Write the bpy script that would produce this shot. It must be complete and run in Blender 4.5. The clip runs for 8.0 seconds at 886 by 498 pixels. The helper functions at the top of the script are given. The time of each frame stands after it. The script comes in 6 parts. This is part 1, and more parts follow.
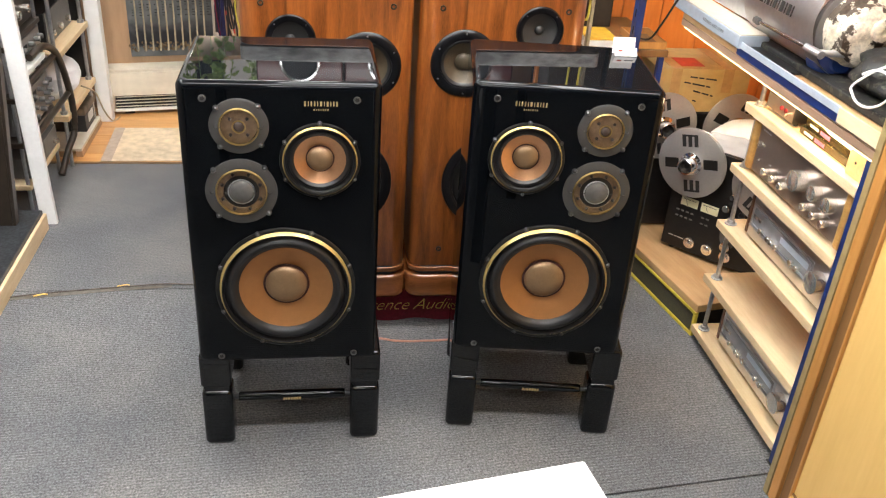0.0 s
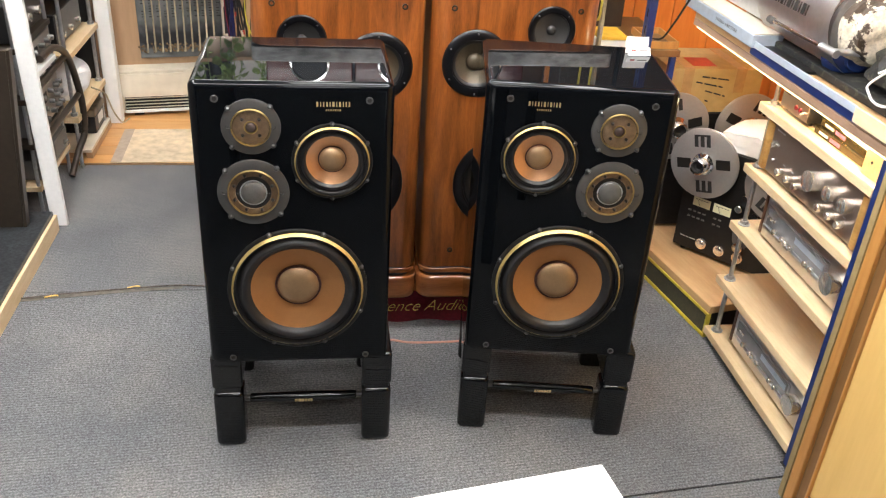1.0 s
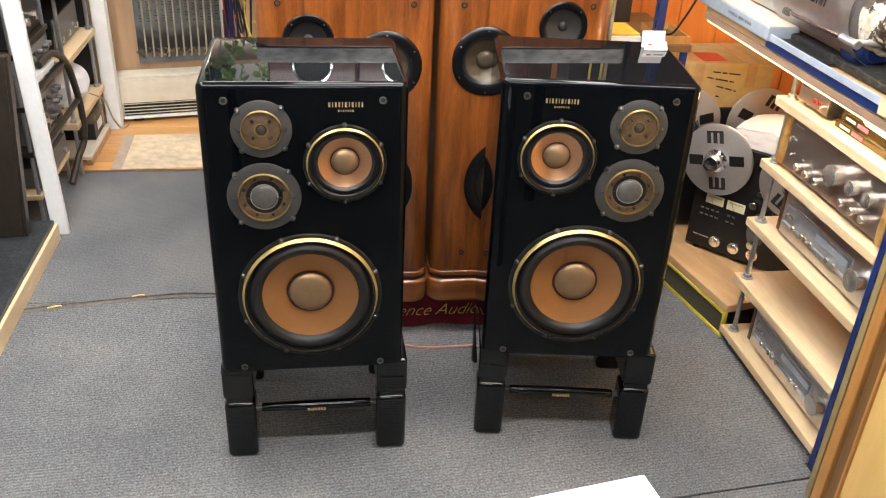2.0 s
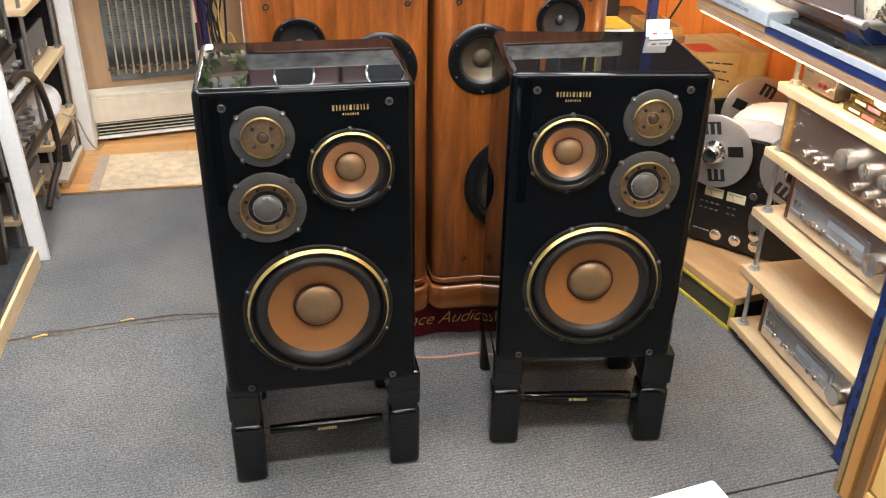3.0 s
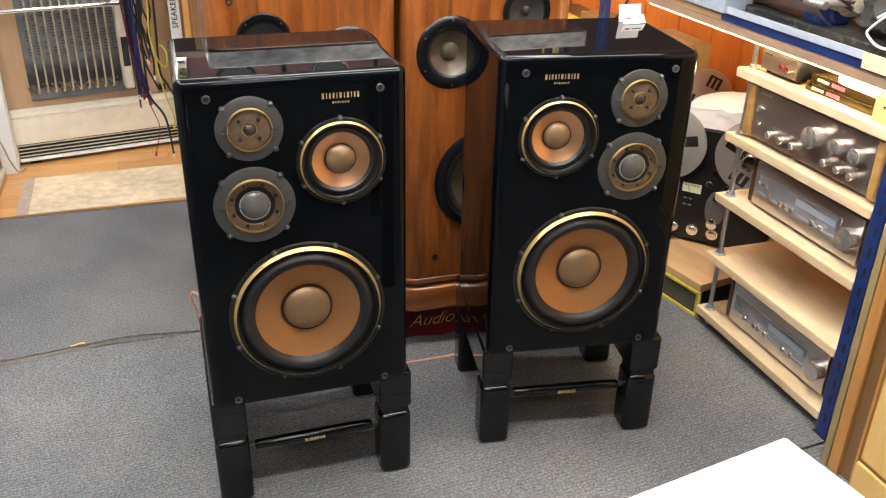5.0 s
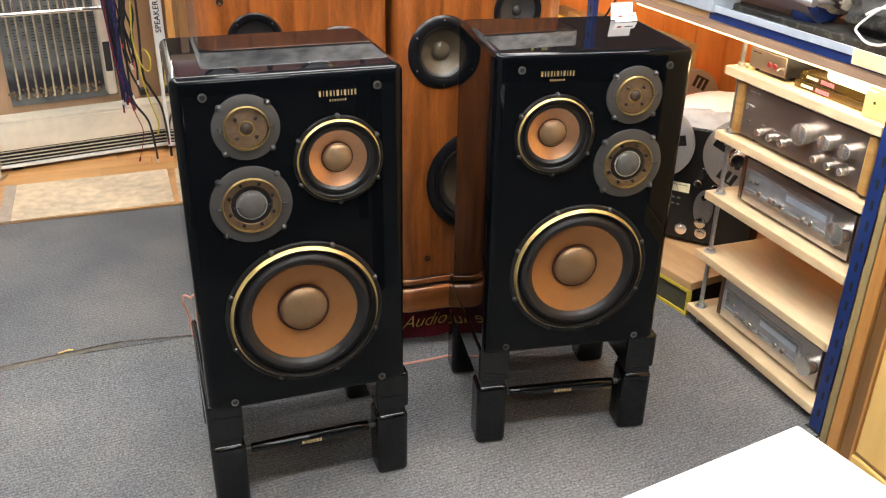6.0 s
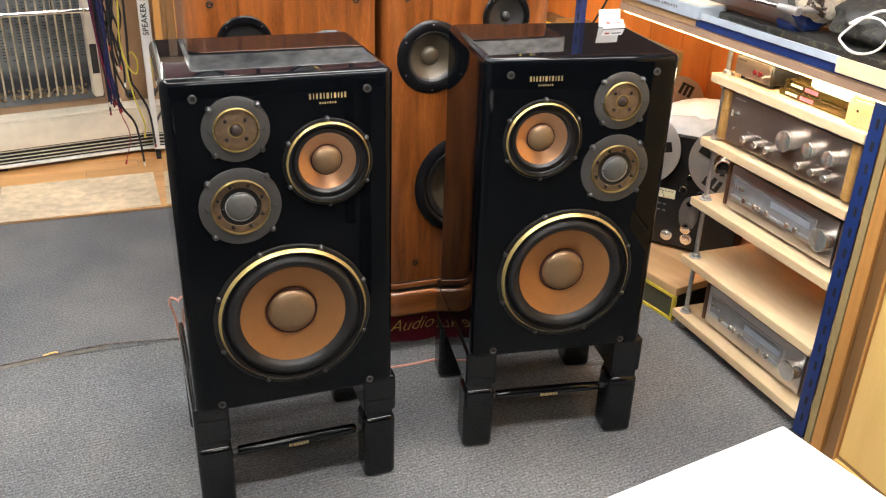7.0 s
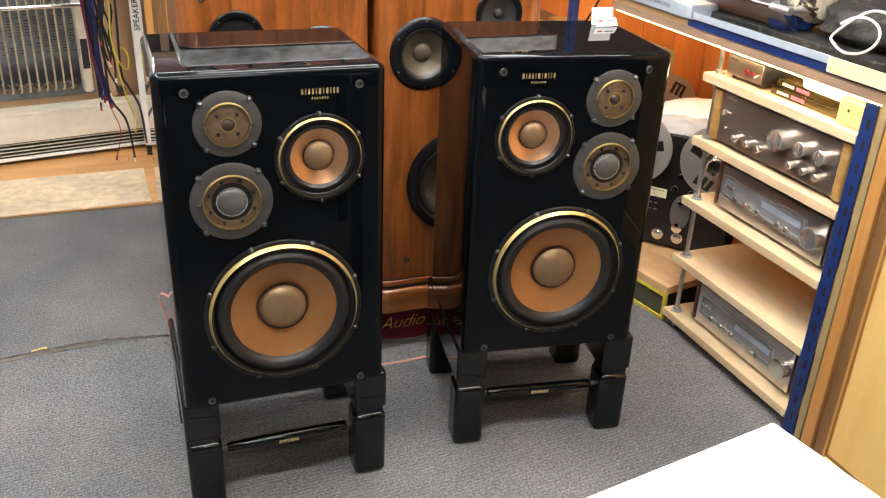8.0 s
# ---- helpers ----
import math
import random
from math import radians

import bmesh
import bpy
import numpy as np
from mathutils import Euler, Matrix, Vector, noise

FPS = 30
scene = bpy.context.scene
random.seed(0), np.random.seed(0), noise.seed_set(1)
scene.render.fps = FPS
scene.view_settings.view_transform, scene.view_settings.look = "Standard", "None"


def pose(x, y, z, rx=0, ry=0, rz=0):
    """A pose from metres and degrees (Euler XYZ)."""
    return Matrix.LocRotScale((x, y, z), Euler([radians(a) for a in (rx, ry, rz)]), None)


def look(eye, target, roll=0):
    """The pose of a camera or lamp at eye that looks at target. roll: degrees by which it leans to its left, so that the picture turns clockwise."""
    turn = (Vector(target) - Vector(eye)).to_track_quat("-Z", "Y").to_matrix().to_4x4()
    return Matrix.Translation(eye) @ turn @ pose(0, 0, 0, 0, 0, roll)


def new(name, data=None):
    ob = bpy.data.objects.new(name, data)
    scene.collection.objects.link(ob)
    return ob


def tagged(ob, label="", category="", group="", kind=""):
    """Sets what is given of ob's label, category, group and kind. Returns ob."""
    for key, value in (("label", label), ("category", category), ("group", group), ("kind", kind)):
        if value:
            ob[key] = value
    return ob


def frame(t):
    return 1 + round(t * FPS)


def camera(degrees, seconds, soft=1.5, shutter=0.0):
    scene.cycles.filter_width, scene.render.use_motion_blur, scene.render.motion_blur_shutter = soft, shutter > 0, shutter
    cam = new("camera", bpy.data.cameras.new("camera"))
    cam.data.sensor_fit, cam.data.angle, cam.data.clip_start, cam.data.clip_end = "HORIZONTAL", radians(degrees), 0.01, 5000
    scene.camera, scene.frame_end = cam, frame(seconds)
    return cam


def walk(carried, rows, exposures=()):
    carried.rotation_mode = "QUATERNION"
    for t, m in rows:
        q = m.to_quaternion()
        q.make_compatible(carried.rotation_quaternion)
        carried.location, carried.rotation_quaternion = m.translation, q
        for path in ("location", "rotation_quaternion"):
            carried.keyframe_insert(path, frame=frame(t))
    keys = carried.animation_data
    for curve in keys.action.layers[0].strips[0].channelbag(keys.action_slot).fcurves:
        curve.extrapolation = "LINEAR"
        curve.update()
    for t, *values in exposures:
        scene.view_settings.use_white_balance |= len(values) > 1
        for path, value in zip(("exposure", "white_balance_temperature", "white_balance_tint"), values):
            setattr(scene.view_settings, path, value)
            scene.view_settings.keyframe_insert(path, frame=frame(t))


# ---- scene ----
cam = camera(54.5, 8.0, soft=1.2)
PATH = [
    (0, (0.071, 0.013, 1.741), (0.363, 1.735, 0.768), 4.1),
    (0.5, (0.069, 0.016, 1.738), (0.356, 1.739, 0.765), 4.0),
    (1, (0.059, 0.025, 1.734), (0.335, 1.751, 0.762), 3.8),
    (1.5, (0.046, 0.045, 1.723), (0.315, 1.772, 0.751), 3.4),
    (3, (-0.065, 0.169, 1.652), (0.286, 1.896, 0.705), 1.1),
    (3.5, (-0.113, 0.195, 1.622), (0.295, 1.917, 0.689), 0.5),
    (4, (-0.164, 0.214, 1.598), (0.3, 1.929, 0.681), 0.6),
    (4.5, (-0.209, 0.225, 1.576), (0.306, 1.932, 0.669), 1.0),
    (6, (-0.282, 0.247, 1.537), (0.322, 1.937, 0.655), 1.1),
    (6.5, (-0.292, 0.242, 1.534), (0.326, 1.929, 0.656), 1.5),
    (7, (-0.292, 0.239, 1.534), (0.346, 1.924, 0.666), 1.9),
    (7.5, (-0.292, 0.24, 1.53), (0.361, 1.918, 0.661), 2.4),
    (8, (-0.293, 0.239, 1.528), (0.364, 1.916, 0.659), 2.5),
]
walk(cam, [(t, look(eye, target, roll)) for t, eye, target, roll in PATH])

# ---- light ----
world = bpy.data.worlds.new("world")
scene.world = world
world.use_nodes = True
world.node_tree.nodes["Background"].inputs[0].default_value = (0.9, 0.95, 1.0, 1)
world.node_tree.nodes["Background"].inputs[1].default_value = 0.05
scene.view_settings.exposure = 0.0
CEILING_LIGHT = 38.0
LED_LIGHT = 6.0

# ---- materials ----


def mat(name, color, rough=0.5, metal=0.0, var=0.12, scale=40.0, bump=0.0, bscale=None, coat=0.0, stain=0.0, stretch=(1, 1, 1), emit=0.0, rand=0.0):
    m = bpy.data.materials.new(name)
    m.use_nodes = True
    nt = m.node_tree
    p = nt.nodes["Principled BSDF"]
    p.inputs["Base Color"].default_value = (*color, 1)
    p.inputs["Roughness"].default_value = rough
    p.inputs["Metallic"].default_value = metal
    p.inputs["Coat Weight"].default_value = coat
    p.inputs["Coat Roughness"].default_value = 0.04
    if emit:
        p.inputs["Emission Color"].default_value = (*color, 1)
        p.inputs["Emission Strength"].default_value = emit
        return m
    tc = nt.nodes.new("ShaderNodeTexCoord")
    mp = nt.nodes.new("ShaderNodeMapping")
    mp.inputs["Scale"].default_value = stretch
    nt.links.new(tc.outputs["Object"], mp.inputs["Vector"])
    n1 = nt.nodes.new("ShaderNodeTexNoise")
    n1.inputs["Scale"].default_value = scale
    n1.inputs["Detail"].default_value = 6
    nt.links.new(mp.outputs[0], n1.inputs["Vector"])
    n2 = nt.nodes.new("ShaderNodeTexNoise")
    n2.inputs["Scale"].default_value = scale * 0.12
    n2.inputs["Detail"].default_value = 3
    nt.links.new(mp.outputs[0], n2.inputs["Vector"])
    mr = nt.nodes.new("ShaderNodeMapRange")
    mr.inputs["From Min"].default_value = 0.3
    mr.inputs["From Max"].default_value = 0.7
    mr.inputs["To Min"].default_value = 1 - var
    mr.inputs["To Max"].default_value = 1 + var
    nt.links.new(n1.outputs["Fac"], mr.inputs["Value"])
    mr2 = nt.nodes.new("ShaderNodeMapRange")
    mr2.inputs["From Min"].default_value = 0.35
    mr2.inputs["From Max"].default_value = 0.65
    mr2.inputs["To Min"].default_value = 1 - stain - var * 0.5
    mr2.inputs["To Max"].default_value = 1 + var * 0.5
    nt.links.new(n2.outputs["Fac"], mr2.inputs["Value"])
    mu = nt.nodes.new("ShaderNodeMath")
    mu.operation = "MULTIPLY"
    nt.links.new(mr.outputs[0], mu.inputs[0])
    nt.links.new(mr2.outputs[0], mu.inputs[1])
    last = mu
    if rand:
        oi = nt.nodes.new("ShaderNodeObjectInfo")
        mr3 = nt.nodes.new("ShaderNodeMapRange")
        mr3.inputs["To Min"].default_value = 1 - rand
        mr3.inputs["To Max"].default_value = 1 + rand
        nt.links.new(oi.outputs["Random"], mr3.inputs["Value"])
        last = nt.nodes.new("ShaderNodeMath")
        last.operation = "MULTIPLY"
        nt.links.new(mu.outputs[0], last.inputs[0])
        nt.links.new(mr3.outputs[0], last.inputs[1])
    vm = nt.nodes.new("ShaderNodeVectorMath")
    vm.operation = "SCALE"
    vm.inputs[0].default_value = color
    nt.links.new(last.outputs[0], vm.inputs["Scale"])
    nt.links.new(vm.outputs[0], p.inputs["Base Color"])
    rr = nt.nodes.new("ShaderNodeMapRange")
    rr.inputs["To Min"].default_value = max(0.0, rough * 0.85)
    rr.inputs["To Max"].default_value = min(1.0, rough * 1.15)
    nt.links.new(n2.outputs["Fac"], rr.inputs["Value"])
    nt.links.new(rr.outputs[0], p.inputs["Roughness"])
    if bump:
        nb = n1
        if bscale:
            nb = nt.nodes.new("ShaderNodeTexNoise")
            nb.inputs["Scale"].default_value = bscale
            nb.inputs["Detail"].default_value = 4
            nt.links.new(mp.outputs[0], nb.inputs["Vector"])
        b = nt.nodes.new("ShaderNodeBump")
        b.inputs["Strength"].default_value = 0.6
        b.inputs["Distance"].default_value = bump
        nt.links.new(nb.outputs["Fac"], b.inputs["Height"])
        nt.links.new(b.outputs[0], p.inputs["Normal"])
    return m


def wood(name, dark, light, rough=0.45, grain=1.0, axis="z", coat=0.0, rand=0.0, contrast=1.0):
    """Figured wood: long stretched noise rings with fine pores along the given axis."""
    m = bpy.data.materials.new(name)
    m.use_nodes = True
    nt = m.node_tree
    p = nt.nodes["Principled BSDF"]
    p.inputs["Roughness"].default_value = rough
    p.inputs["Coat Weight"].default_value = coat
    p.inputs["Coat Roughness"].default_value = 0.06
    tc = nt.nodes.new("ShaderNodeTexCoord")
    mp = nt.nodes.new("ShaderNodeMapping")
    k = {"x": (0.12, 1, 1), "y": (1, 0.12, 1), "z": (1, 1, 0.12)}[axis]
    mp.inputs["Scale"].default_value = [v * grain for v in k]
    nt.links.new(tc.outputs["Object"], mp.inputs["Vector"])
    vec = mp.outputs[0]
    oi = nt.nodes.new("ShaderNodeObjectInfo")
    if rand:
        add = nt.nodes.new("ShaderNodeVectorMath")
        add.operation = "MULTIPLY_ADD"
        add.inputs[1].default_value = (7, 11, 5)
        nt.links.new(oi.outputs["Random"], add.inputs[0])
        nt.links.new(mp.outputs[0], add.inputs[2])
        vec = add.outputs[0]
    n1 = nt.nodes.new("ShaderNodeTexNoise")
    n1.inputs["Scale"].default_value = 9
    n1.inputs["Detail"].default_value = 5
    n1.inputs["Distortion"].default_value = 0.8
    nt.links.new(vec, n1.inputs["Vector"])
    n2 = nt.nodes.new("ShaderNodeTexNoise")
    n2.inputs["Scale"].default_value = 110
    n2.inputs["Detail"].default_value = 4
    nt.links.new(vec, n2.inputs["Vector"])
    mix = nt.nodes.new("ShaderNodeMath")
    mix.operation = "MULTIPLY_ADD"
    mix.inputs[1].default_value = 0.35
    nt.links.new(n2.outputs["Fac"], mix.inputs[0])
    nt.links.new(n1.outputs["Fac"], mix.inputs[2])
    mr = nt.nodes.new("ShaderNodeMapRange")
    c = 0.23 / contrast
    mr.inputs["From Min"].default_value = 0.675 - c
    mr.inputs["From Max"].default_value = 0.675 + c
    nt.links.new(mix.outputs[0], mr.inputs["Value"])
    cr = nt.nodes.new("ShaderNodeMix")
    cr.data_type = "RGBA"
    cr.inputs["A"].default_value = (*dark, 1)
    cr.inputs["B"].default_value = (*light, 1)
    nt.links.new(mr.outputs[0], cr.inputs["Factor"])
    out = cr.outputs["Result"]
    if rand:
        sc = nt.nodes.new("ShaderNodeVectorMath")
        sc.operation = "SCALE"
        r3 = nt.nodes.new("ShaderNodeMapRange")
        r3.inputs["To Min"].default_value = 1 - rand
        r3.inputs["To Max"].default_value = 1 + rand
        nt.links.new(oi.outputs["Random"], r3.inputs["Value"])
        nt.links.new(out, sc.inputs[0])
        nt.links.new(r3.outputs[0], sc.inputs["Scale"])
        out = sc.outputs[0]
    nt.links.new(out, p.inputs["Base Color"])
    b = nt.nodes.new("ShaderNodeBump")
    b.inputs["Strength"].default_value = 0.25
    b.inputs["Distance"].default_value = 0.0006
    nt.links.new(n2.outputs["Fac"], b.inputs["Height"])
    nt.links.new(b.outputs[0], p.inputs["Normal"])
    return m


def carpet_material():
    m = bpy.data.materials.new("ribbed_carpet")
    m.use_nodes = True
    nt = m.node_tree
    p = nt.nodes["Principled BSDF"]
    p.inputs["Roughness"].default_value = 0.95
    p.inputs["Specular IOR Level"].default_value = 0.15
    tc = nt.nodes.new("ShaderNodeTexCoord")
    n1 = nt.nodes.new("ShaderNodeTexNoise")
    n1.inputs["Scale"].default_value = 210
    n1.inputs["Detail"].default_value = 4
    n1.inputs["Roughness"].default_value = 0.75
    n2 = nt.nodes.new("ShaderNodeTexNoise")
    n2.inputs["Scale"].default_value = 2.2
    n2.inputs["Detail"].default_value = 5
    n4 = nt.nodes.new("ShaderNodeTexNoise")
    n4.inputs["Scale"].default_value = 150
    n4.inputs["Detail"].default_value = 4
    wv = nt.nodes.new("ShaderNodeTexWave")
    wv.wave_type = "BANDS"
    wv.bands_direction = "Y"
    wv.inputs["Scale"].default_value = 27
    wv.inputs["Distortion"].default_value = 0.7
    wv.inputs["Detail"].default_value = 2
    wv.inputs["Detail Scale"].default_value = 14
    turn = nt.nodes.new("ShaderNodeMapping")
    turn.inputs["Rotation"].default_value = (0, 0, radians(-4))
    nt.links.new(tc.outputs["Object"], turn.inputs["Vector"])
    for n in (n1, n2, n4, wv):
        nt.links.new(turn.outputs[0], n.inputs["Vector"])

    def ramp(src, a, b, lo, hi):
        r = nt.nodes.new("ShaderNodeMapRange")
        r.inputs["From Min"].default_value, r.inputs["From Max"].default_value = a, b
        r.inputs["To Min"].default_value, r.inputs["To Max"].default_value = lo, hi
        nt.links.new(src, r.inputs["Value"])
        return r.outputs[0]

    def mul(a, b):
        k = nt.nodes.new("ShaderNodeMath")
        k.operation = "MULTIPLY"
        nt.links.new(a, k.inputs[0])
        nt.links.new(b, k.inputs[1])
        return k.outputs[0]

    f = mul(ramp(n1.outputs["Fac"], 0.3, 0.7, 0.5, 1.5), ramp(n2.outputs["Fac"], 0.3, 0.7, 0.84, 1.16))
    f = mul(f, ramp(n4.outputs["Fac"], 0.32, 0.68, 0.68, 1.32))
    f = mul(f, ramp(wv.outputs["Fac"], 0, 1, 0.88, 1.07))
    vm = nt.nodes.new("ShaderNodeVectorMath")
    vm.operation = "SCALE"
    tint = nt.nodes.new("ShaderNodeMix")
    tint.data_type = "RGBA"
    tint.inputs["A"].default_value = (0.152, 0.157, 0.166, 1)
    tint.inputs["B"].default_value = (0.17, 0.169, 0.168, 1)
    nt.links.new(ramp(n2.outputs["Fac"], 0.38, 0.62, 0, 1), tint.inputs["Factor"])
    nt.links.new(tint.outputs["Result"], vm.inputs[0])
    nt.links.new(f, vm.inputs["Scale"])
    nt.links.new(vm.outputs[0], p.inputs["Base Color"])
    b = nt.nodes.new("ShaderNodeBump")
    b.inputs["Strength"].default_value = 0.6
    b.inputs["Distance"].default_value = 0.0018
    ad = nt.nodes.new("ShaderNodeMath")
    ad.operation = "MULTIPLY_ADD"
    ad.inputs[1].default_value = 1.6
    nt.links.new(n1.outputs["Fac"], ad.inputs[0])
    nt.links.new(wv.outputs["Fac"], ad.inputs[2])
    nt.links.new(ad.outputs[0], b.inputs["Height"])
    nt.links.new(b.outputs[0], p.inputs["Normal"])
    return m


M_CARPET = carpet_material()
M_LACQUER = mat("black_piano_lacquer", (0.0026, 0.0034, 0.0046), 0.02, 0, 0.1, 30)
M_LACQUER.node_tree.nodes["Principled BSDF"].inputs["IOR"].default_value = 1.29
M_STANDLACQUER = mat("thick_black_lacquer", (0.0026, 0.0032, 0.004), 0.04, 0, 0.1, 30, 0.0003, 14)
M_BLACK = mat("satin_black", (0.012, 0.012, 0.013), 0.4, 0, 0.2, 60, 0.0004)
M_RUBBER = mat("black_rubber_surround", (0.011, 0.011, 0.012), 0.42, 0, 0.15, 50)
M_FLANGE = mat("dark_grey_cast_flange", (0.07, 0.068, 0.067), 0.45, 0.25, 0.06, 300, 0.0002)
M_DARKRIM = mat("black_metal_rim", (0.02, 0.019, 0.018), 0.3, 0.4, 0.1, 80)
M_OLDGOLD = mat("dull_gold_ring", (0.42, 0.3, 0.12), 0.4, 0.85, 0.08, 90)
M_GOLD = mat("gold_anodised_ring", (0.66, 0.5, 0.2), 0.42, 0.75, 0.05, 90)
M_CONE = mat("bronze_woven_cone", (0.40, 0.185, 0.066), 0.4, 0.55, 0.06, 600, 0.0002)
M_CAP = mat("bronze_dust_cap", (0.27, 0.175, 0.095), 0.42, 0.5, 0.1, 400, 0.0002)
M_COPPER = mat("polished_copper_cone", (0.62, 0.34, 0.18), 0.3, 0.8, 0.05, 200)
M_CAPRING = mat("dark_red_glue_ring", (0.05, 0.014, 0.01), 0.5)
M_PLATE = mat("perforated_bronze_plate", (0.17, 0.115, 0.07), 0.5, 0.35, 0.35, 900, 0.0005)
M_DOME = mat("grey_mesh_dome", (0.12, 0.12, 0.115), 0.45, 0.3, 0.2, 700, 0.0003)
M_BROWNDOME = mat("brown_dome", (0.05, 0.034, 0.028), 0.45, 0.2)
M_TALLRIM = mat("black_moulded_rim", (0.005, 0.005, 0.006), 0.3, 0, 0.2, 60)
M_TALLRIM.node_tree.nodes["Principled BSDF"].inputs["Specular IOR Level"].default_value = 0.3
M_TALLCONE = mat("olive_grey_cone", (0.085, 0.066, 0.042), 0.4, 0.25, 0.12, 200)
M_TALLDOME = mat("dark_grey_tweeter", (0.026, 0.025, 0.025), 0.5, 0.2)
M_SCREW = mat("dark_plate_screw", (0.018, 0.014, 0.012), 0.4, 0.3)
M_BOLT = mat("dark_steel_bolt", (0.1, 0.1, 0.1), 0.35, 0.7)
M_GILT = mat("gilt_lettering", (0.62, 0.47, 0.24), 0.35, 0.6)
M_TALL = wood("cherry_veneer", (0.105, 0.026, 0.005), (0.32, 0.098, 0.02), 0.3, 3.4, "z", 0.4, 0, 1.1)
M_TALLBASE = wood("cherry_base", (0.17, 0.05, 0.013), (0.36, 0.125, 0.034), 0.2, 2.4, "x", 0.8)
M_MARBLE = mat("grey_marbled_slab", (0.42, 0.42, 0.42), 0.3, 0, 0.5, 26, 0, None, 0, 0.35, (1, 1, 2.5))
M_PINE = wood("pine_board", (0.6, 0.41, 0.21), (0.84, 0.67, 0.43), 0.5, 1.2, "y", 0, 0.08, 0.8)
M_PINEX = wood("pine_block", (0.5, 0.33, 0.16), (0.7, 0.52, 0.3), 0.5, 1.2, "x", 0, 0.08, 0.8)
M_PINKBOARD = wood("pinkish_brown_board", (0.3, 0.19, 0.13), (0.45, 0.3, 0.21), 0.5, 1.0, "y")
M_BEECH = wood("beech_platform", (0.46, 0.27, 0.12), (0.66, 0.44, 0.23), 0.4, 1.0, "y", 0.1)
M_OAKDOOR = wood("honey_laminate", (0.66, 0.4, 0.12), (0.78, 0.51, 0.18), 0.4, 1.0, "z", 0.1, 0, 0.7)
M_FRAMEWOOD = wood("orange_brown_frame", (0.42, 0.19, 0.05), (0.6, 0.3, 0.09), 0.38, 1.0, "z", 0.2)
M_BROWNRAIL = wood("brown_groove_rail", (0.14, 0.07, 0.025), (0.22, 0.11, 0.04), 0.4, 1.0, "z", 0.1)
M_TAN = mat("tan_edge_band", (0.3, 0.22, 0.1), 0.5)
M_ORANGE = wood("orange_wall_panel", (0.6, 0.165, 0.022), (0.82, 0.28, 0.055), 0.45, 0.7, "z", 0.1)
M_PLYWALL = wood("brown_plywood_wall", (0.36, 0.22, 0.12), (0.52, 0.34, 0.2), 0.6, 0.8, "z", 0, 0, 0.8)
M_PARQUET = wood("laminate_floor_plank", (0.52, 0.245, 0.075), (0.74, 0.41, 0.155), 0.35, 1.2, "x", 0.2, 0.12)
M_WHITE = mat("white_paint", (0.8, 0.8, 0.78), 0.5, 0, 0.04, 20, 0, None, 0, 0.05)
# white raised above M_WHITE: the strong light on the front post is in it
M_POST = mat("brightened_white_paint", (0.9, 0.9, 0.89), 0.4, 0, 0.03, 60, 0, None, 0, 0.04)
M_WHITETABLE = mat("white_tabletop", (0.86, 0.86, 0.85), 0.45, 0, 0.02, 15)
M_CREAM = mat("cream_enamel", (0.72, 0.66, 0.54), 0.45, 0, 0.05, 25, 0, None, 0, 0.12)
M_CREAMFIN = mat("yellowed_cream_fin", (0.5, 0.43, 0.29), 0.5, 0, 0.15, 60, 0, None, 0, 0.35)
# near-black; holes, slots and recesses have their shade put into this colour
M_DARK = mat("dark_recess", (0.012, 0.011, 0.01), 0.7)
M_CHROME = mat("chrome", (0.75, 0.75, 0.76), 0.12, 1.0, 0.03, 60)
M_ZINC = mat("zinc_plated_rod", (0.5, 0.52, 0.55), 0.35, 0.9, 0.15, 120, 0.0004)
M_ALU = mat("brushed_silver_panel", (0.5, 0.45, 0.42), 0.3, 0.9, 0.06, 300, 0, None, 0, 0, (1, 0.03, 1))
M_ALUDARK = mat("bronze_grey_fascia", (0.36, 0.3, 0.265), 0.3, 0.85, 0.06, 300, 0, None, 0, 0, (1, 0.03, 1))
M_TUNER = mat("grey_tuner_fascia", (0.63, 0.60, 0.59), 0.3, 0.85, 0.06, 300, 0, None, 0, 0, (1, 0.03, 1))
M_GLASSDARK = mat("smoked_dial_glass", (0.24, 0.24, 0.25), 0.06, 0.0, 0.1, 30, 0, None, 0.5)
M_KNOB = mat("spun_aluminium_knob", (0.86, 0.82, 0.75), 0.2, 0.85, 0.04, 200)
M_WALNUT = wood("walnut_cheek", (0.07, 0.028, 0.014), (0.15, 0.065, 0.03), 0.4, 2, "x", 0.2)
M_OAKCHEEK = wood("oak_cheek", (0.27, 0.125, 0.035), (0.5, 0.29, 0.09), 0.4, 3, "x", 0.1)
M_BLUE = mat("blue_painted_steel", (0.012, 0.035, 0.16), 0.4, 0.1, 0.15, 30, 0, None, 0.2, 0.1)
M_PALEBLUE = mat("pale_grey_blue_strip", (0.45, 0.52, 0.6), 0.4, 0.2, 0.06, 40)
M_GREYBOX = mat("grey_metal_case", (0.17, 0.165, 0.16), 0.42, 0.5, 0.08, 60)
M_SILVER = mat("satin_silver", (0.66, 0.67, 0.69), 0.32, 0.85, 0.05, 60)
M_REEL = mat("matt_aluminium_reel", (0.52, 0.51, 0.5), 0.4, 0.75, 0.04, 120)
M_DECK = mat("black_deck_panel", (0.014, 0.013, 0.013), 0.35, 0.2, 0.2, 60)
# the meters' warm glow is put into the yellowish ivory
M_METER = mat("ivory_meter_warm_glow", (0.78, 0.75, 0.5), 0.5, 0, 0.04, 40)
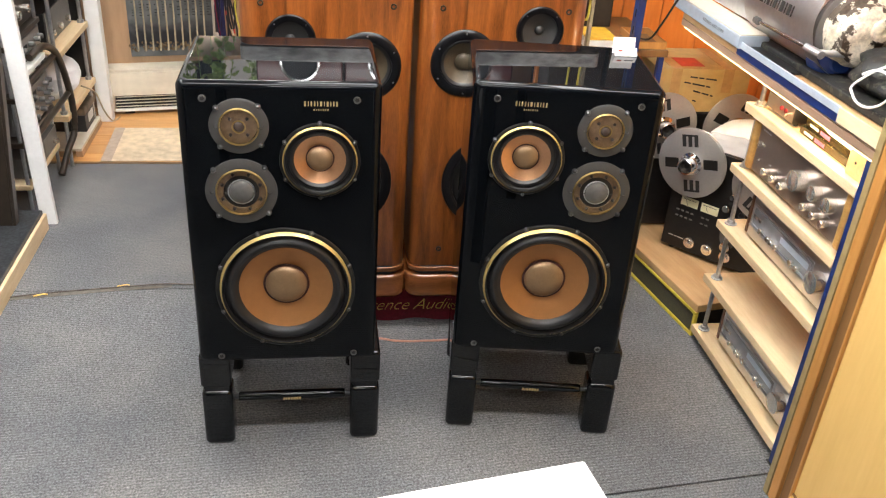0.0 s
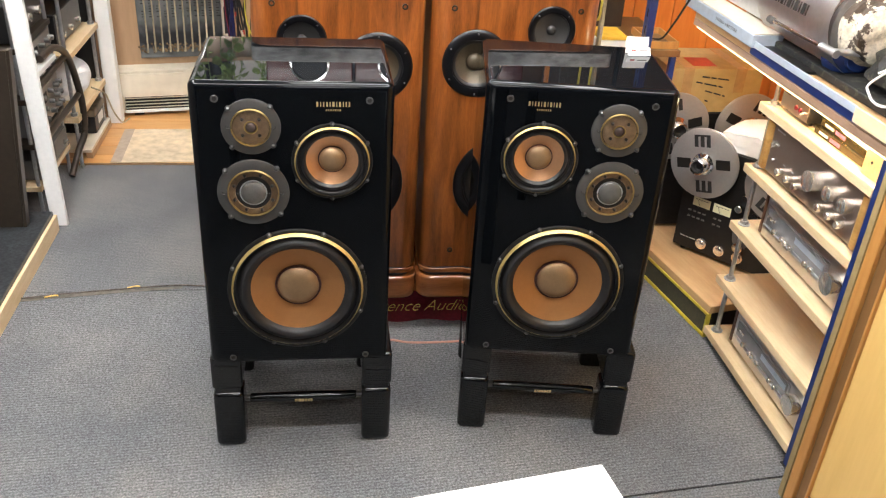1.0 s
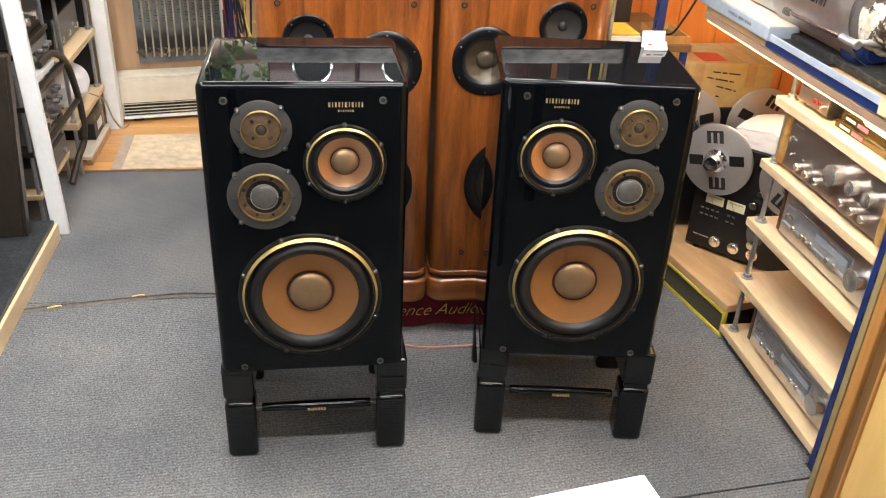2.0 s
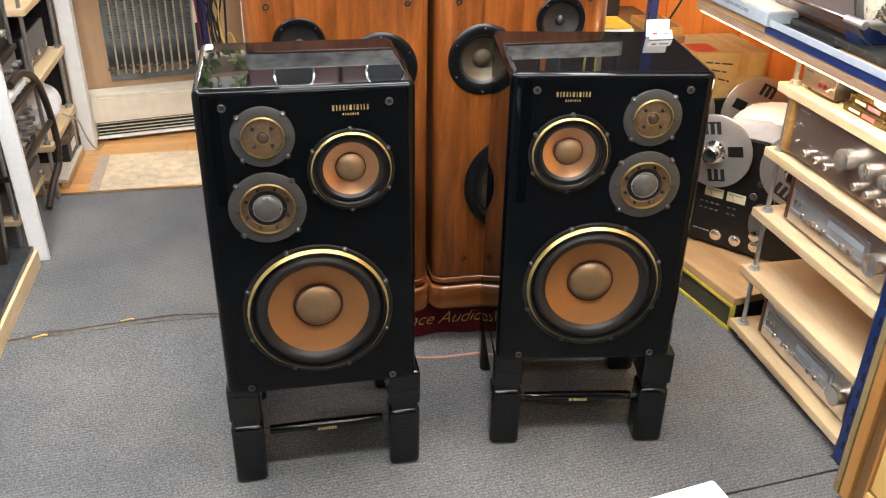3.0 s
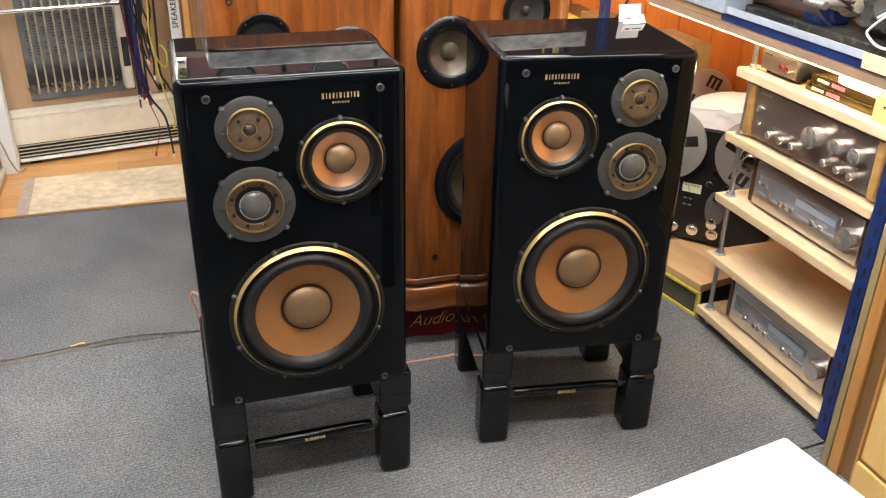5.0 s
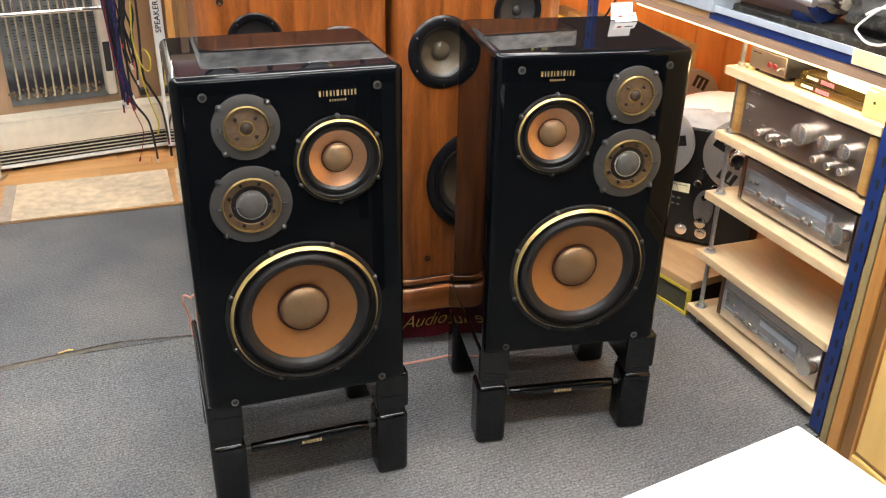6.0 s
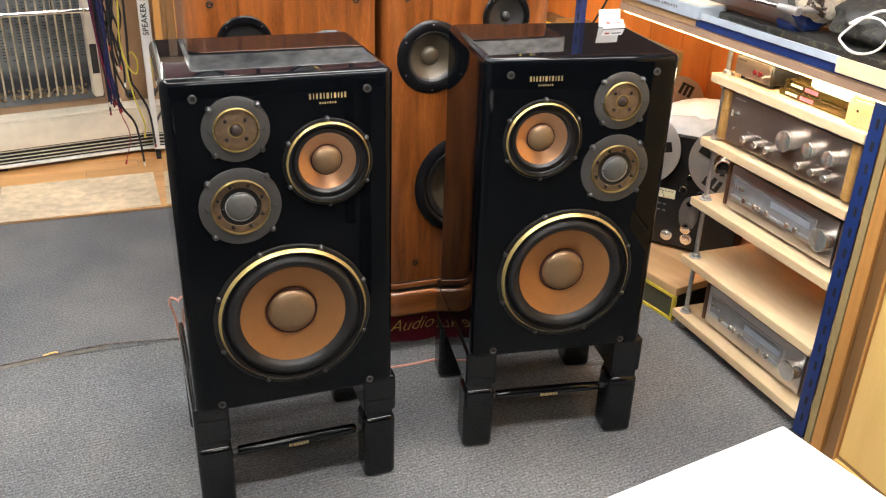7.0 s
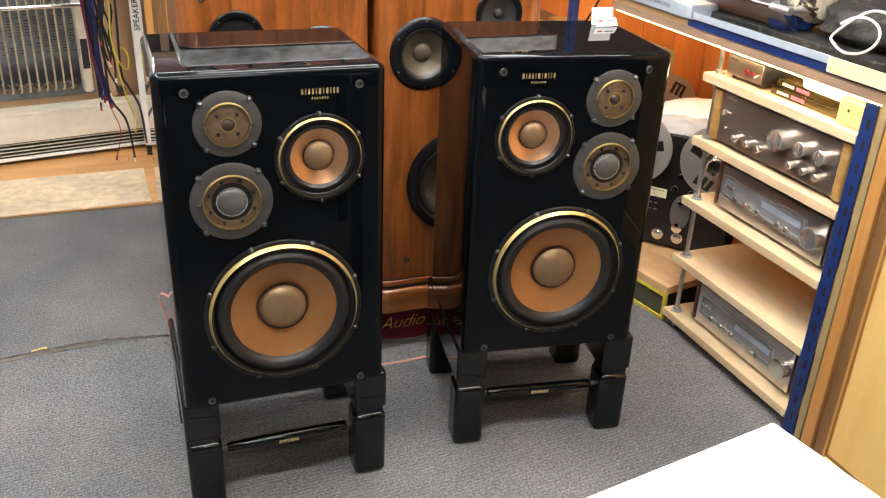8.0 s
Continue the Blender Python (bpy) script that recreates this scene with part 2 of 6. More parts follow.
M_CARTON = mat("brown_cardboard", (0.5, 0.36, 0.15), 0.8, 0, 0.08, 30, 0.0004, 200, 0, 0.1)
M_TAPEBROWN = mat("packing_tape", (0.42, 0.26, 0.1), 0.3)
M_RED = mat("red_label", (0.5, 0.06, 0.04), 0.5)
M_PINK = mat("pink_print", (0.55, 0.12, 0.26), 0.5)
M_INK = mat("black_ink", (0.02, 0.02, 0.02), 0.6)
M_WHITEINK = mat("white_print", (0.75, 0.74, 0.7), 0.5)
M_YELLOW = mat("yellow_trim", (0.6, 0.48, 0.05), 0.45)
M_OLIVE = mat("olive_cloth", (0.06, 0.055, 0.03), 0.9, 0, 0.25, 500, 0.0006)
M_PLASTICBAG = mat("white_plastic_bag", (0.84, 0.85, 0.88), 0.35, 0, 0.06, 12, 0.01, 14)
M_BURGUNDY = mat("burgundy_velvet_banner", (0.22, 0.018, 0.034), 0.85, 0, 0.2, 120, 0.001)
M_GOLDTHREAD = mat("gold_embroidery", (0.92, 0.62, 0.14), 0.5, 0)
M_STONE = mat("black_speckled_laminate", (0.03, 0.033, 0.037), 0.35, 0, 0.7, 90)
M_LEAF = mat("variegated_ivy_leaf", (0.4, 0.52, 0.2), 0.45, 0, 0.55, 60, 0, None, 0, 0, (1, 1, 1), 0, 0.3)
M_MAT = mat("beige_worn_mat", (0.7, 0.57, 0.4), 0.85, 0, 0.16, 26, 0.0008, 300, 0, 0.14)
M_COPPERWIRE = mat("salmon_speaker_cable", (0.62, 0.3, 0.22), 0.4)
M_SOUTH = mat("dark_slate_board_wall", (0.018, 0.022, 0.026), 0.7, 0, 0.2, 10)
# tone assumed; kept light so the west wall bounces fill onto the floor
M_WEST = mat("grey_brown_board_wall", (0.3, 0.28, 0.255), 0.7, 0, 0.12, 10, 0, None, 0, 0.1)
M_CEIL = mat("white_ceiling", (0.78, 0.77, 0.74), 0.8, 0, 0.03, 12)
M_LAMP = mat("lit_lamp_cover", (1.0, 0.82, 0.52), 0.5, emit=45.0)
M_TUBE = mat("lit_diffuser", (1.0, 0.99, 0.975), 0.5, emit=CEILING_LIGHT)
# glow of the added strip that brightens the mirrored back wall
M_WALLFILL = mat("lit_wall_fill", (1.0, 0.95, 0.85), 0.5, emit=55.0)
M_BENCHFILL = mat("lit_bench_fill", (1.0, 0.78, 0.44), 0.5, emit=62.0)
M_SOCKETRED = mat("dark_red_socket", (0.22, 0.012, 0.02), 0.35)
M_CLEARWIRE = mat("clear_twin_wire", (0.1, 0.08, 0.065), 0.3, 0.2, 0.5, 60)
M_LED = mat("lit_led_strip", (1.0, 0.72, 0.34), 0.5, emit=LED_LIGHT)
M_ROSEWOOD = wood("dark_red_rosewood", (0.07, 0.012, 0.01), (0.16, 0.03, 0.022), 0.25, 2, "z", 0.5)


def patchy(name, base, spots, scale, level, rough=0.6, seed=0.0):
    """Paint that has flaked in patches, with a raised edge: two colours parted by noise."""
    m = bpy.data.materials.new(name)
    m.use_nodes = True
    nt = m.node_tree
    p = nt.nodes["Principled BSDF"]
    p.inputs["Roughness"].default_value = rough
    tc = nt.nodes.new("ShaderNodeTexCoord")
    n = nt.nodes.new("ShaderNodeTexNoise")
    n.inputs["Scale"].default_value = scale
    n.inputs["Detail"].default_value = 7
    n.inputs["Roughness"].default_value = 0.62
    mp = nt.nodes.new("ShaderNodeMapping")
    mp.inputs["Location"].default_value = (seed, seed, seed)
    nt.links.new(tc.outputs["Object"], mp.inputs["Vector"])
    nt.links.new(mp.outputs[0], n.inputs["Vector"])
    r = nt.nodes.new("ShaderNodeMapRange")
    r.inputs["From Min"].default_value, r.inputs["From Max"].default_value = level - 0.012, level + 0.012
    nt.links.new(n.outputs["Fac"], r.inputs["Value"])
    n2 = nt.nodes.new("ShaderNodeTexNoise")
    n2.inputs["Scale"].default_value = scale * 6
    n2.inputs["Detail"].default_value = 4
    nt.links.new(tc.outputs["Object"], n2.inputs["Vector"])
    x = nt.nodes.new("ShaderNodeMix")
    x.data_type = "RGBA"
    x.inputs["A"].default_value, x.inputs["B"].default_value = (*base, 1), (*spots, 1)
    nt.links.new(r.outputs[0], x.inputs["Factor"])
    k = nt.nodes.new("ShaderNodeMapRange")
    k.inputs["From Min"].default_value, k.inputs["From Max"].default_value = 0.3, 0.7
    k.inputs["To Min"].default_value, k.inputs["To Max"].default_value = 0.7, 1.25
    nt.links.new(n2.outputs["Fac"], k.inputs["Value"])
    v = nt.nodes.new("ShaderNodeVectorMath")
    v.operation = "SCALE"
    nt.links.new(x.outputs["Result"], v.inputs[0])
    nt.links.new(k.outputs[0], v.inputs["Scale"])
    nt.links.new(v.outputs[0], p.inputs["Base Color"])
    b = nt.nodes.new("ShaderNodeBump")
    b.inputs["Strength"].default_value = 0.7
    b.inputs["Distance"].default_value = 0.0015
    nt.links.new(r.outputs[0], b.inputs["Height"])
    nt.links.new(b.outputs[0], p.inputs["Normal"])
    return m


M_CHIPPED = patchy("chipped_cream_paint", (0.66, 0.6, 0.48), (0.07, 0.05, 0.035), 16, 0.55)
M_MOSSY = patchy("dark_mossy_casting", (0.014, 0.014, 0.014), (0.05, 0.052, 0.035), 45, 0.57, 0.6, 3.0)
M_RUST = patchy("rust_brown_iron", (0.16, 0.11, 0.065), (0.035, 0.025, 0.02), 18, 0.53, 0.75, 7.0)
M_DARKBROWN = mat("dark_brown_tube", (0.04, 0.03, 0.022), 0.35, 0.3)
WIRES = [mat("wire_" + n, c, 0.4) for n, c in (("navy", (0.014, 0.017, 0.07)), ("black", (0.012, 0.012, 0.014)), ("red", (0.4, 0.03, 0.04)), ("yellow", (0.6, 0.5, 0.06)), ("violet", (0.035, 0.02, 0.08)))]



def stain_band(m, z0, z1, color):
    """A soot band with a ragged edge between two heights of the object, over the material's own colour."""
    nt = m.node_tree
    p = nt.nodes["Principled BSDF"]
    src = p.inputs["Base Color"].links[0].from_socket
    tc = nt.nodes.new("ShaderNodeTexCoord")
    sx = nt.nodes.new("ShaderNodeSeparateXYZ")
    nt.links.new(tc.outputs["Object"], sx.inputs[0])
    n = nt.nodes.new("ShaderNodeTexNoise")
    n.inputs["Scale"].default_value = 16
    n.inputs["Detail"].default_value = 6
    nt.links.new(tc.outputs["Object"], n.inputs["Vector"])
    ad = nt.nodes.new("ShaderNodeMath")
    ad.operation = "MULTIPLY_ADD"
    ad.inputs[1].default_value = 0.16
    nt.links.new(n.outputs["Fac"], ad.inputs[0])
    nt.links.new(sx.outputs["Z"], ad.inputs[2])
    up = nt.nodes.new("ShaderNodeMapRange")
    up.interpolation_type = "SMOOTHSTEP"
    up.inputs["From Min"].default_value, up.inputs["From Max"].default_value = z0 + 0.05, z0 + 0.1
    dn = nt.nodes.new("ShaderNodeMapRange")
    dn.interpolation_type = "SMOOTHSTEP"
    dn.inputs["From Min"].default_value, dn.inputs["From Max"].default_value = z1 + 0.04, z1 + 0.15
    dn.inputs["To Min"].default_value, dn.inputs["To Max"].default_value = 0.92, 0.0
    mu = nt.nodes.new("ShaderNodeMath")
    mu.operation = "MULTIPLY"
    nt.links.new(ad.outputs[0], up.inputs["Value"])
    nt.links.new(ad.outputs[0], dn.inputs["Value"])
    nt.links.new(up.outputs[0], mu.inputs[0])
    nt.links.new(dn.outputs[0], mu.inputs[1])
    mx = nt.nodes.new("ShaderNodeMix")
    mx.data_type = "RGBA"
    mx.inputs["B"].default_value = (*color, 1)
    nt.links.new(mu.outputs[0], mx.inputs["Factor"])
    nt.links.new(src, mx.inputs["A"])
    nt.links.new(mx.outputs["Result"], p.inputs["Base Color"])
    return m


M_SOOTPLATE = stain_band(mat("sooty_printed_plate", (0.21, 0.225, 0.23), 0.45, 0.25, 0.15, 20, 0, None, 0, 0.3), 0.335, 0.43, (0.02, 0.022, 0.03))

# ---- builders ----


def thing(name, m=None, label="", category="", group="", kind=""):
    e = new(name)
    e.empty_display_size = 0.05
    if m is not None:
        e.matrix_world = m
    return tagged(e, label, category, group, kind)


def part(name, bm, material, parent=None, label="", smooth=True, m=None):
    bmesh.ops.recalc_face_normals(bm, faces=bm.faces)
    me = bpy.data.meshes.new(name)
    bm.to_mesh(me)
    bm.free()
    if smooth:
        if not any(q.use_smooth for q in me.polygons):
            me.shade_smooth()
        flags = [q.use_smooth for q in me.polygons]
        me.set_sharp_from_angle(angle=radians(38))
        me.polygons.foreach_set("use_smooth", flags)
    else:
        me.shade_flat()
    me.materials.append(material)
    ob = new(name, me)
    ob.parent = parent
    if m is not None:
        ob.matrix_local = m
    return tagged(ob, label)


def single(name, bm, material, label, category, group="", kind="", smooth=True, m=None):
    ob = part(name, bm, material, None, label, smooth)
    if m is not None:
        ob.matrix_world = m
    return tagged(ob, label, category, group, kind)


def mark_flats(b):
    """Rounded edges shade smoothly, the flat sides stay flat."""
    b.normal_update()
    for f in b.faces:
        f.smooth = max(abs(c) for c in f.normal) < 0.9995


def box(x0, x1, y0, y1, z0, z1, bevel=0.0, bm=None, seg=2):
    b = bmesh.new()
    bmesh.ops.create_cube(b, size=1)
    for v in b.verts:
        v.co = ((x0 + x1) / 2 + v.co.x * (x1 - x0), (y0 + y1) / 2 + v.co.y * (y1 - y0), (z0 + z1) / 2 + v.co.z * (z1 - z0))
    if bevel:
        bmesh.ops.bevel(b, geom=b.edges[:], offset=bevel, segments=seg, affect="EDGES", profile=0.5)
        mark_flats(b)
    if bm is None:
        return b
    join(bm, b)
    return bm


def join(bm, b):
    me = bpy.data.meshes.new("tmp")
    b.to_mesh(me)
    b.free()
    bm.from_mesh(me)
    bpy.data.meshes.remove(me)
    return bm


def moved(b, m):
    b.transform(m)
    return b


def lathe(prof, seg=48, bm=None, centre=(0, 0, 0), tilt=None):
    """Turned solid: profile of (radius, height out of the front), axis along -y."""
    b = bmesh.new()
    rings = []
    for r, h in prof:
        if r <= 1e-6:
            rings.append([b.verts.new((0, -h, 0))])
        else:
            rings.append([b.verts.new((r * math.cos(2 * math.pi * i / seg), -h, r * math.sin(2 * math.pi * i / seg))) for i in range(seg)])
    for a, c in zip(rings, rings[1:]):
        for i in range(seg):
            j = (i + 1) % seg
            if len(a) == 1 and len(c) == 1:
                continue
            if len(a) == 1:
                b.faces.new((a[0], c[i], c[j]))
            elif len(c) == 1:
                b.faces.new((a[i], a[j], c[0]))
            else:
                b.faces.new((a[i], a[j], c[j], c[i]))
    for f in b.faces:
        f.smooth = True
    if tilt is not None:
        b.transform(tilt)
    b.transform(Matrix.Translation(centre))
    return b if bm is None else join(bm, b)


def rod(p, q, r, seg=12, bm=None, r2=None):
    p, q = Vector(p), Vector(q)
    b = bmesh.new()
    bmesh.ops.create_cone(b, cap_ends=True, segments=seg, radius1=r, radius2=r if r2 is None else r2, depth=(q - p).length)
    b.transform(Matrix.Translation((p + q) / 2) @ (q - p).to_track_quat("Z", "Y").to_matrix().to_4x4())
    return b if bm is None else join(bm, b)


def tube(points, r, seg=8, bm=None, steps=6):
    """A swept round tube along a smooth line through the points."""
    pts = [Vector(p) for p in points]
    path = []
    for i in range(len(pts) - 1):
        p0, p1, p2, p3 = pts[max(i - 1, 0)], pts[i], pts[i + 1], pts[min(i + 2, len(pts) - 1)]
        for s in range(steps):
            t = s / steps
            path.append(0.5 * (2 * p1 + (p2 - p0) * t + (2 * p0 - 5 * p1 + 4 * p2 - p3) * t * t + (3 * p1 - p0 - 3 * p2 + p3) * t ** 3))
    path.append(pts[-1])
    b = bmesh.new()
    rings = []
    up = Vector((0.13, 0.31, 0.94))
    for i, c in enumerate(path):
        d = (path[min(i + 1, len(path) - 1)] - path[max(i - 1, 0)]).normalized()
        u = d.cross(up)
        if u.length < 1e-3:
            u = d.cross(Vector((1, 0, 0)))
        u.normalize()
        w = d.cross(u).normalized()
        rings.append([b.verts.new(c + r * (math.cos(2 * math.pi * k / seg) * u + math.sin(2 * math.pi * k / seg) * w)) for k in range(seg)])
    for a, c in zip(rings, rings[1:]):
        for k in range(seg):
            b.faces.new((a[k], a[(k + 1) % seg], c[(k + 1) % seg], c[k]))
    b.faces.new(rings[0])
    b.faces.new(rings[-1][::-1])
    return b if bm is None else join(bm, b)


def outline(w, d, r, seg=8):
    """Rounded rectangle, front at y = 0; starts at the left end of the flat front and runs to its right end first."""
    hw = w / 2
    pts = []
    for cx, cy, a0 in ((hw - r, r, -90), (hw - r, d - r, 0), (-hw + r, d - r, 90), (-hw + r, r, 180)):
        for i in range(seg + 1):
            a = radians(a0 + 90 * i / seg)
            pts.append((cx + r * math.cos(a), cy + r * math.sin(a)))
    return pts


def shell(w, d, z0, z1, r, edge, holes=(), seg=8):
    """Box with rounded uprights and eased top and bottom edges; holes (x, z, radius) go through its flat front."""
    b = bmesh.new()

    def ring(inset, z):
        o = outline(w - 2 * inset, d - 2 * inset, max(r - inset, 0.002), seg)
        return [b.verts.new((x, y + inset, z)) for x, y in o]

    arc = [(edge * (1 - math.sin(radians(a))), edge * (1 - math.cos(radians(a)))) for a in (0, 22.5, 45, 67.5, 90)]
    rings = [ring(i, z0 + h) for i, h in arc] + [ring(i, z1 - h) for i, h in arc[::-1]]
    n = len(rings[0])
    for k, (a, c) in enumerate(zip(rings, rings[1:])):
        for i in range(n):
            j = (i + 1) % n
            if k == 4 and i == n - 1 and holes:
                continue
            b.faces.new((a[i], a[j], c[j], c[i]))
    b.faces.new(rings[0][::-1])
    b.faces.new(rings[-1])
    if holes:
        a, c = rings[4], rings[5]
        edges = []
        loop = [a[n - 1], a[0], c[0], c[n - 1]]
        for u, v in zip(loop, loop[1:] + loop[:1]):
            e = b.edges.get((u, v))
            edges.append(e if e else b.edges.new((u, v)))
        for hx, hz, hr in holes:
            vs = [b.verts.new((hx + hr * math.cos(2 * math.pi * i / 40), 0, hz + hr * math.sin(2 * math.pi * i / 40))) for i in range(40)]
            for u, v in zip(vs, vs[1:] + vs[:1]):
                edges.append(b.edges.new((u, v)))
        bmesh.ops.triangle_fill(b, edges=edges, use_beauty=True, use_dissolve=False)
    mark_flats(b)
    return b


def lettering(text, size, depth=0.0008, shear=0.0, spacing=1.0, thin=0.0):
    """Flat letters in the built-in font, centred, in the xz plane facing -y, as a bmesh."""
    cu = bpy.data.curves.new("tmp", "FONT")
    cu.body, cu.size, cu.extrude, cu.align_x, cu.align_y, cu.shear, cu.space_character = text, size, depth, "CENTER", "CENTER", shear, spacing
    cu.resolution_u = 3
    cu.offset = thin
    ob = new("tmp", cu)
    me = bpy.data.meshes.new_from_object(ob.evaluated_get(bpy.context.evaluated_depsgraph_get()))
    b = bmesh.new()
    b.from_mesh(me)
    bpy.data.objects.remove(ob)
    bpy.data.curves.remove(cu)
    bpy.data.meshes.remove(me)
    b.transform(Matrix.Rotation(radians(90), 4, "X"))
    return b


def bars(widths, height, gap, y, x, z, bm=None):
    """A row of plain bars that stands for a line of print, facing -y."""
    b = bmesh.new() if bm is None else bm
    total = sum(widths) + gap * (len(widths) - 1)
    u = x - total / 2
    for w in widths:
        box(u, u + w, y, y + 0.001, z - height / 2, z + height / 2, 0, b)
        u += w + gap
    return b

# ---- structure ----
ROOM_X0, ROOM_X1, ROOM_Y0, ROOM_H = -2.1, 2.15, -1.8, 2.5
single("ground", box(ROOM_X0 - 0.3, ROOM_X1 + 0.3, ROOM_Y0 - 0.3, 6.0, -0.12, -0.012), M_DARK, "dark concrete slab under the floor coverings", "floor", kind="structure")
floor = thing("floor", None, "grey ribbed carpet laid in lengths over the shop floor", "carpet", kind="structure")


def slab(corners, z0, z1):
    """A flat piece with the given corners, counter-clockwise."""
    b = bmesh.new()
    lo = [b.verts.new((x, y, z0)) for x, y in corners]
    hi = [b.verts.new((x, y, z1)) for x, y in corners]
    b.faces.new(lo[::-1])
    b.faces.new(hi)
    for k in range(len(lo)):
        b.faces.new((lo[k], lo[(k + 1) % len(lo)], hi[(k + 1) % len(lo)], hi[k]))
    return b


SEAM_L, SEAM_R = 1.683 - 0.095 * (0.83 - ROOM_X0), 1.683 + 0.095 * (ROOM_X1 - 0.83)
part("carpet", slab([(ROOM_X0, ROOM_Y0), (ROOM_X1, ROOM_Y0), (ROOM_X1, SEAM_R - 0.003), (ROOM_X0, SEAM_L - 0.003)], -0.012, 0), M_CARPET, floor, "", False)
part("carpet", slab([(ROOM_X0, SEAM_L + 0.003), (ROOM_X1, SEAM_R + 0.003), (ROOM_X1, 2.812), (ROOM_X0, 2.812)], -0.012, 0.001), M_CARPET, floor, "", False)
part("carpet", box(ROOM_X0, ROOM_X1, 2.819, 3.965, -0.012, 0, 0.002), M_CARPET, floor)
part("carpet", box(0.0, ROOM_X1, 3.967, 5.6, -0.012, 0, 0.002), M_CARPET, floor)

WALL = pose(-1.0, 4.59, 0, 0, 0, 10.5)
single("wall_north", moved(box(-1.6, 3.6, 0.15, 0.3, 0, ROOM_H), WALL), M_PLYWALL, "brown plywood back wall with scuffed lower edge", "wall", kind="structure")
# Added white sheet out of view; it brightens the wall mirrored in the loudspeaker.
single("wall_bright_sheet", moved(box(-1.1, 1.25, 0.145, 0.149, 1.3, ROOM_H - 0.002), WALL), M_WHITE, "white sheet added unseen on the upper wall to brighten reflections", "wall", kind="structure")
single("wall_west", box(ROOM_X0 - 0.15, ROOM_X0, ROOM_Y0 - 0.15, 5.3, 0, ROOM_H), M_WEST, "grey-brown boarded side wall behind the racks", "wall", kind="structure")
single("wall_east", box(ROOM_X1, ROOM_X1 + 0.15, ROOM_Y0 - 0.15, 6, 0, ROOM_H), M_ORANGE, "orange wood panelled side wall", "wall", kind="structure")
single("wall_south", box(ROOM_X0, ROOM_X1, ROOM_Y0 - 0.15, ROOM_Y0, 0, ROOM_H), M_SOUTH, "plain dark slate coloured wall", "wall", kind="structure")
single("ceiling", box(ROOM_X0 - 0.1, ROOM_X1 + 0.1, ROOM_Y0 - 0.1, 6, ROOM_H + 0.002, ROOM_H + 0.1), M_CEIL, "plain white ceiling", "ceiling", kind="structure")
wall_panel = thing("wall_partition", None, "orange wood panelled partition of upright boards", "wall", kind="structure")
for i in range(7):
    part("board", box(0.98 + i * 0.167, 0.98 + i * 0.167 + 0.164, 3.4, 3.43, 0, ROOM_H, 0.003), M_ORANGE, wall_panel)
part("backing", box(0.98, 2.15, 3.432, 3.46, 0, ROOM_H), M_DARK, wall_panel)


def ceiling_light(x, y, lx, ly):
    t = thing("ceiling_light", pose(x, y, ROOM_H), "unseen white ceiling light with a lit diffuser", "ceiling light", "ceiling lights")
    part("frame", box(-lx / 2 - 0.02, lx / 2 + 0.02, -ly / 2 - 0.02, ly / 2 + 0.02, -0.04, -0.001, 0.004), M_WHITE, t)
    part("diffuser", box(-lx / 2, lx / 2, -ly / 2, ly / 2, -0.06, -0.041, 0.004), M_TUBE, t)


ceiling_light(0.15, 1.2, 2.6, 0.18)
ceiling_light(0.1, -0.45, 0.6, 0.24)
# The next four are unseen and added to brighten dim parts of the room.
ceiling_light(-0.95, 2.4, 0.25, 1.7)
ceiling_light(0.9, 1.9, 0.2, 0.8)
ceiling_light(0.33, 2.2, 0.8, 0.34)
ceiling_light(-0.2, 3.95, 0.8, 0.2)

# ---- black loudspeakers ----
CW, CD, CH, STAND = 0.470, 0.385, 0.782, 0.312


def bolts(parent, n, ring_r, cx, cz, a0, r=0.0065, out=0.004, mat_=None):
    base = lathe([(r, 0), (r, out * 0.5), (r * 0.8, out * 1.1), (r * 0.4, out * 1.6), (0, out * 1.7)], 12)
    first = part("bolt", base, mat_ or M_BOLT, parent)
    for k in range(n):
        a = radians(a0 + 360 * k / n)
        ob = first if k == 0 else new("bolt", first.data)
        ob.parent = parent
        ob.location = (cx + ring_r * math.cos(a), 0, cz + ring_r * math.sin(a))


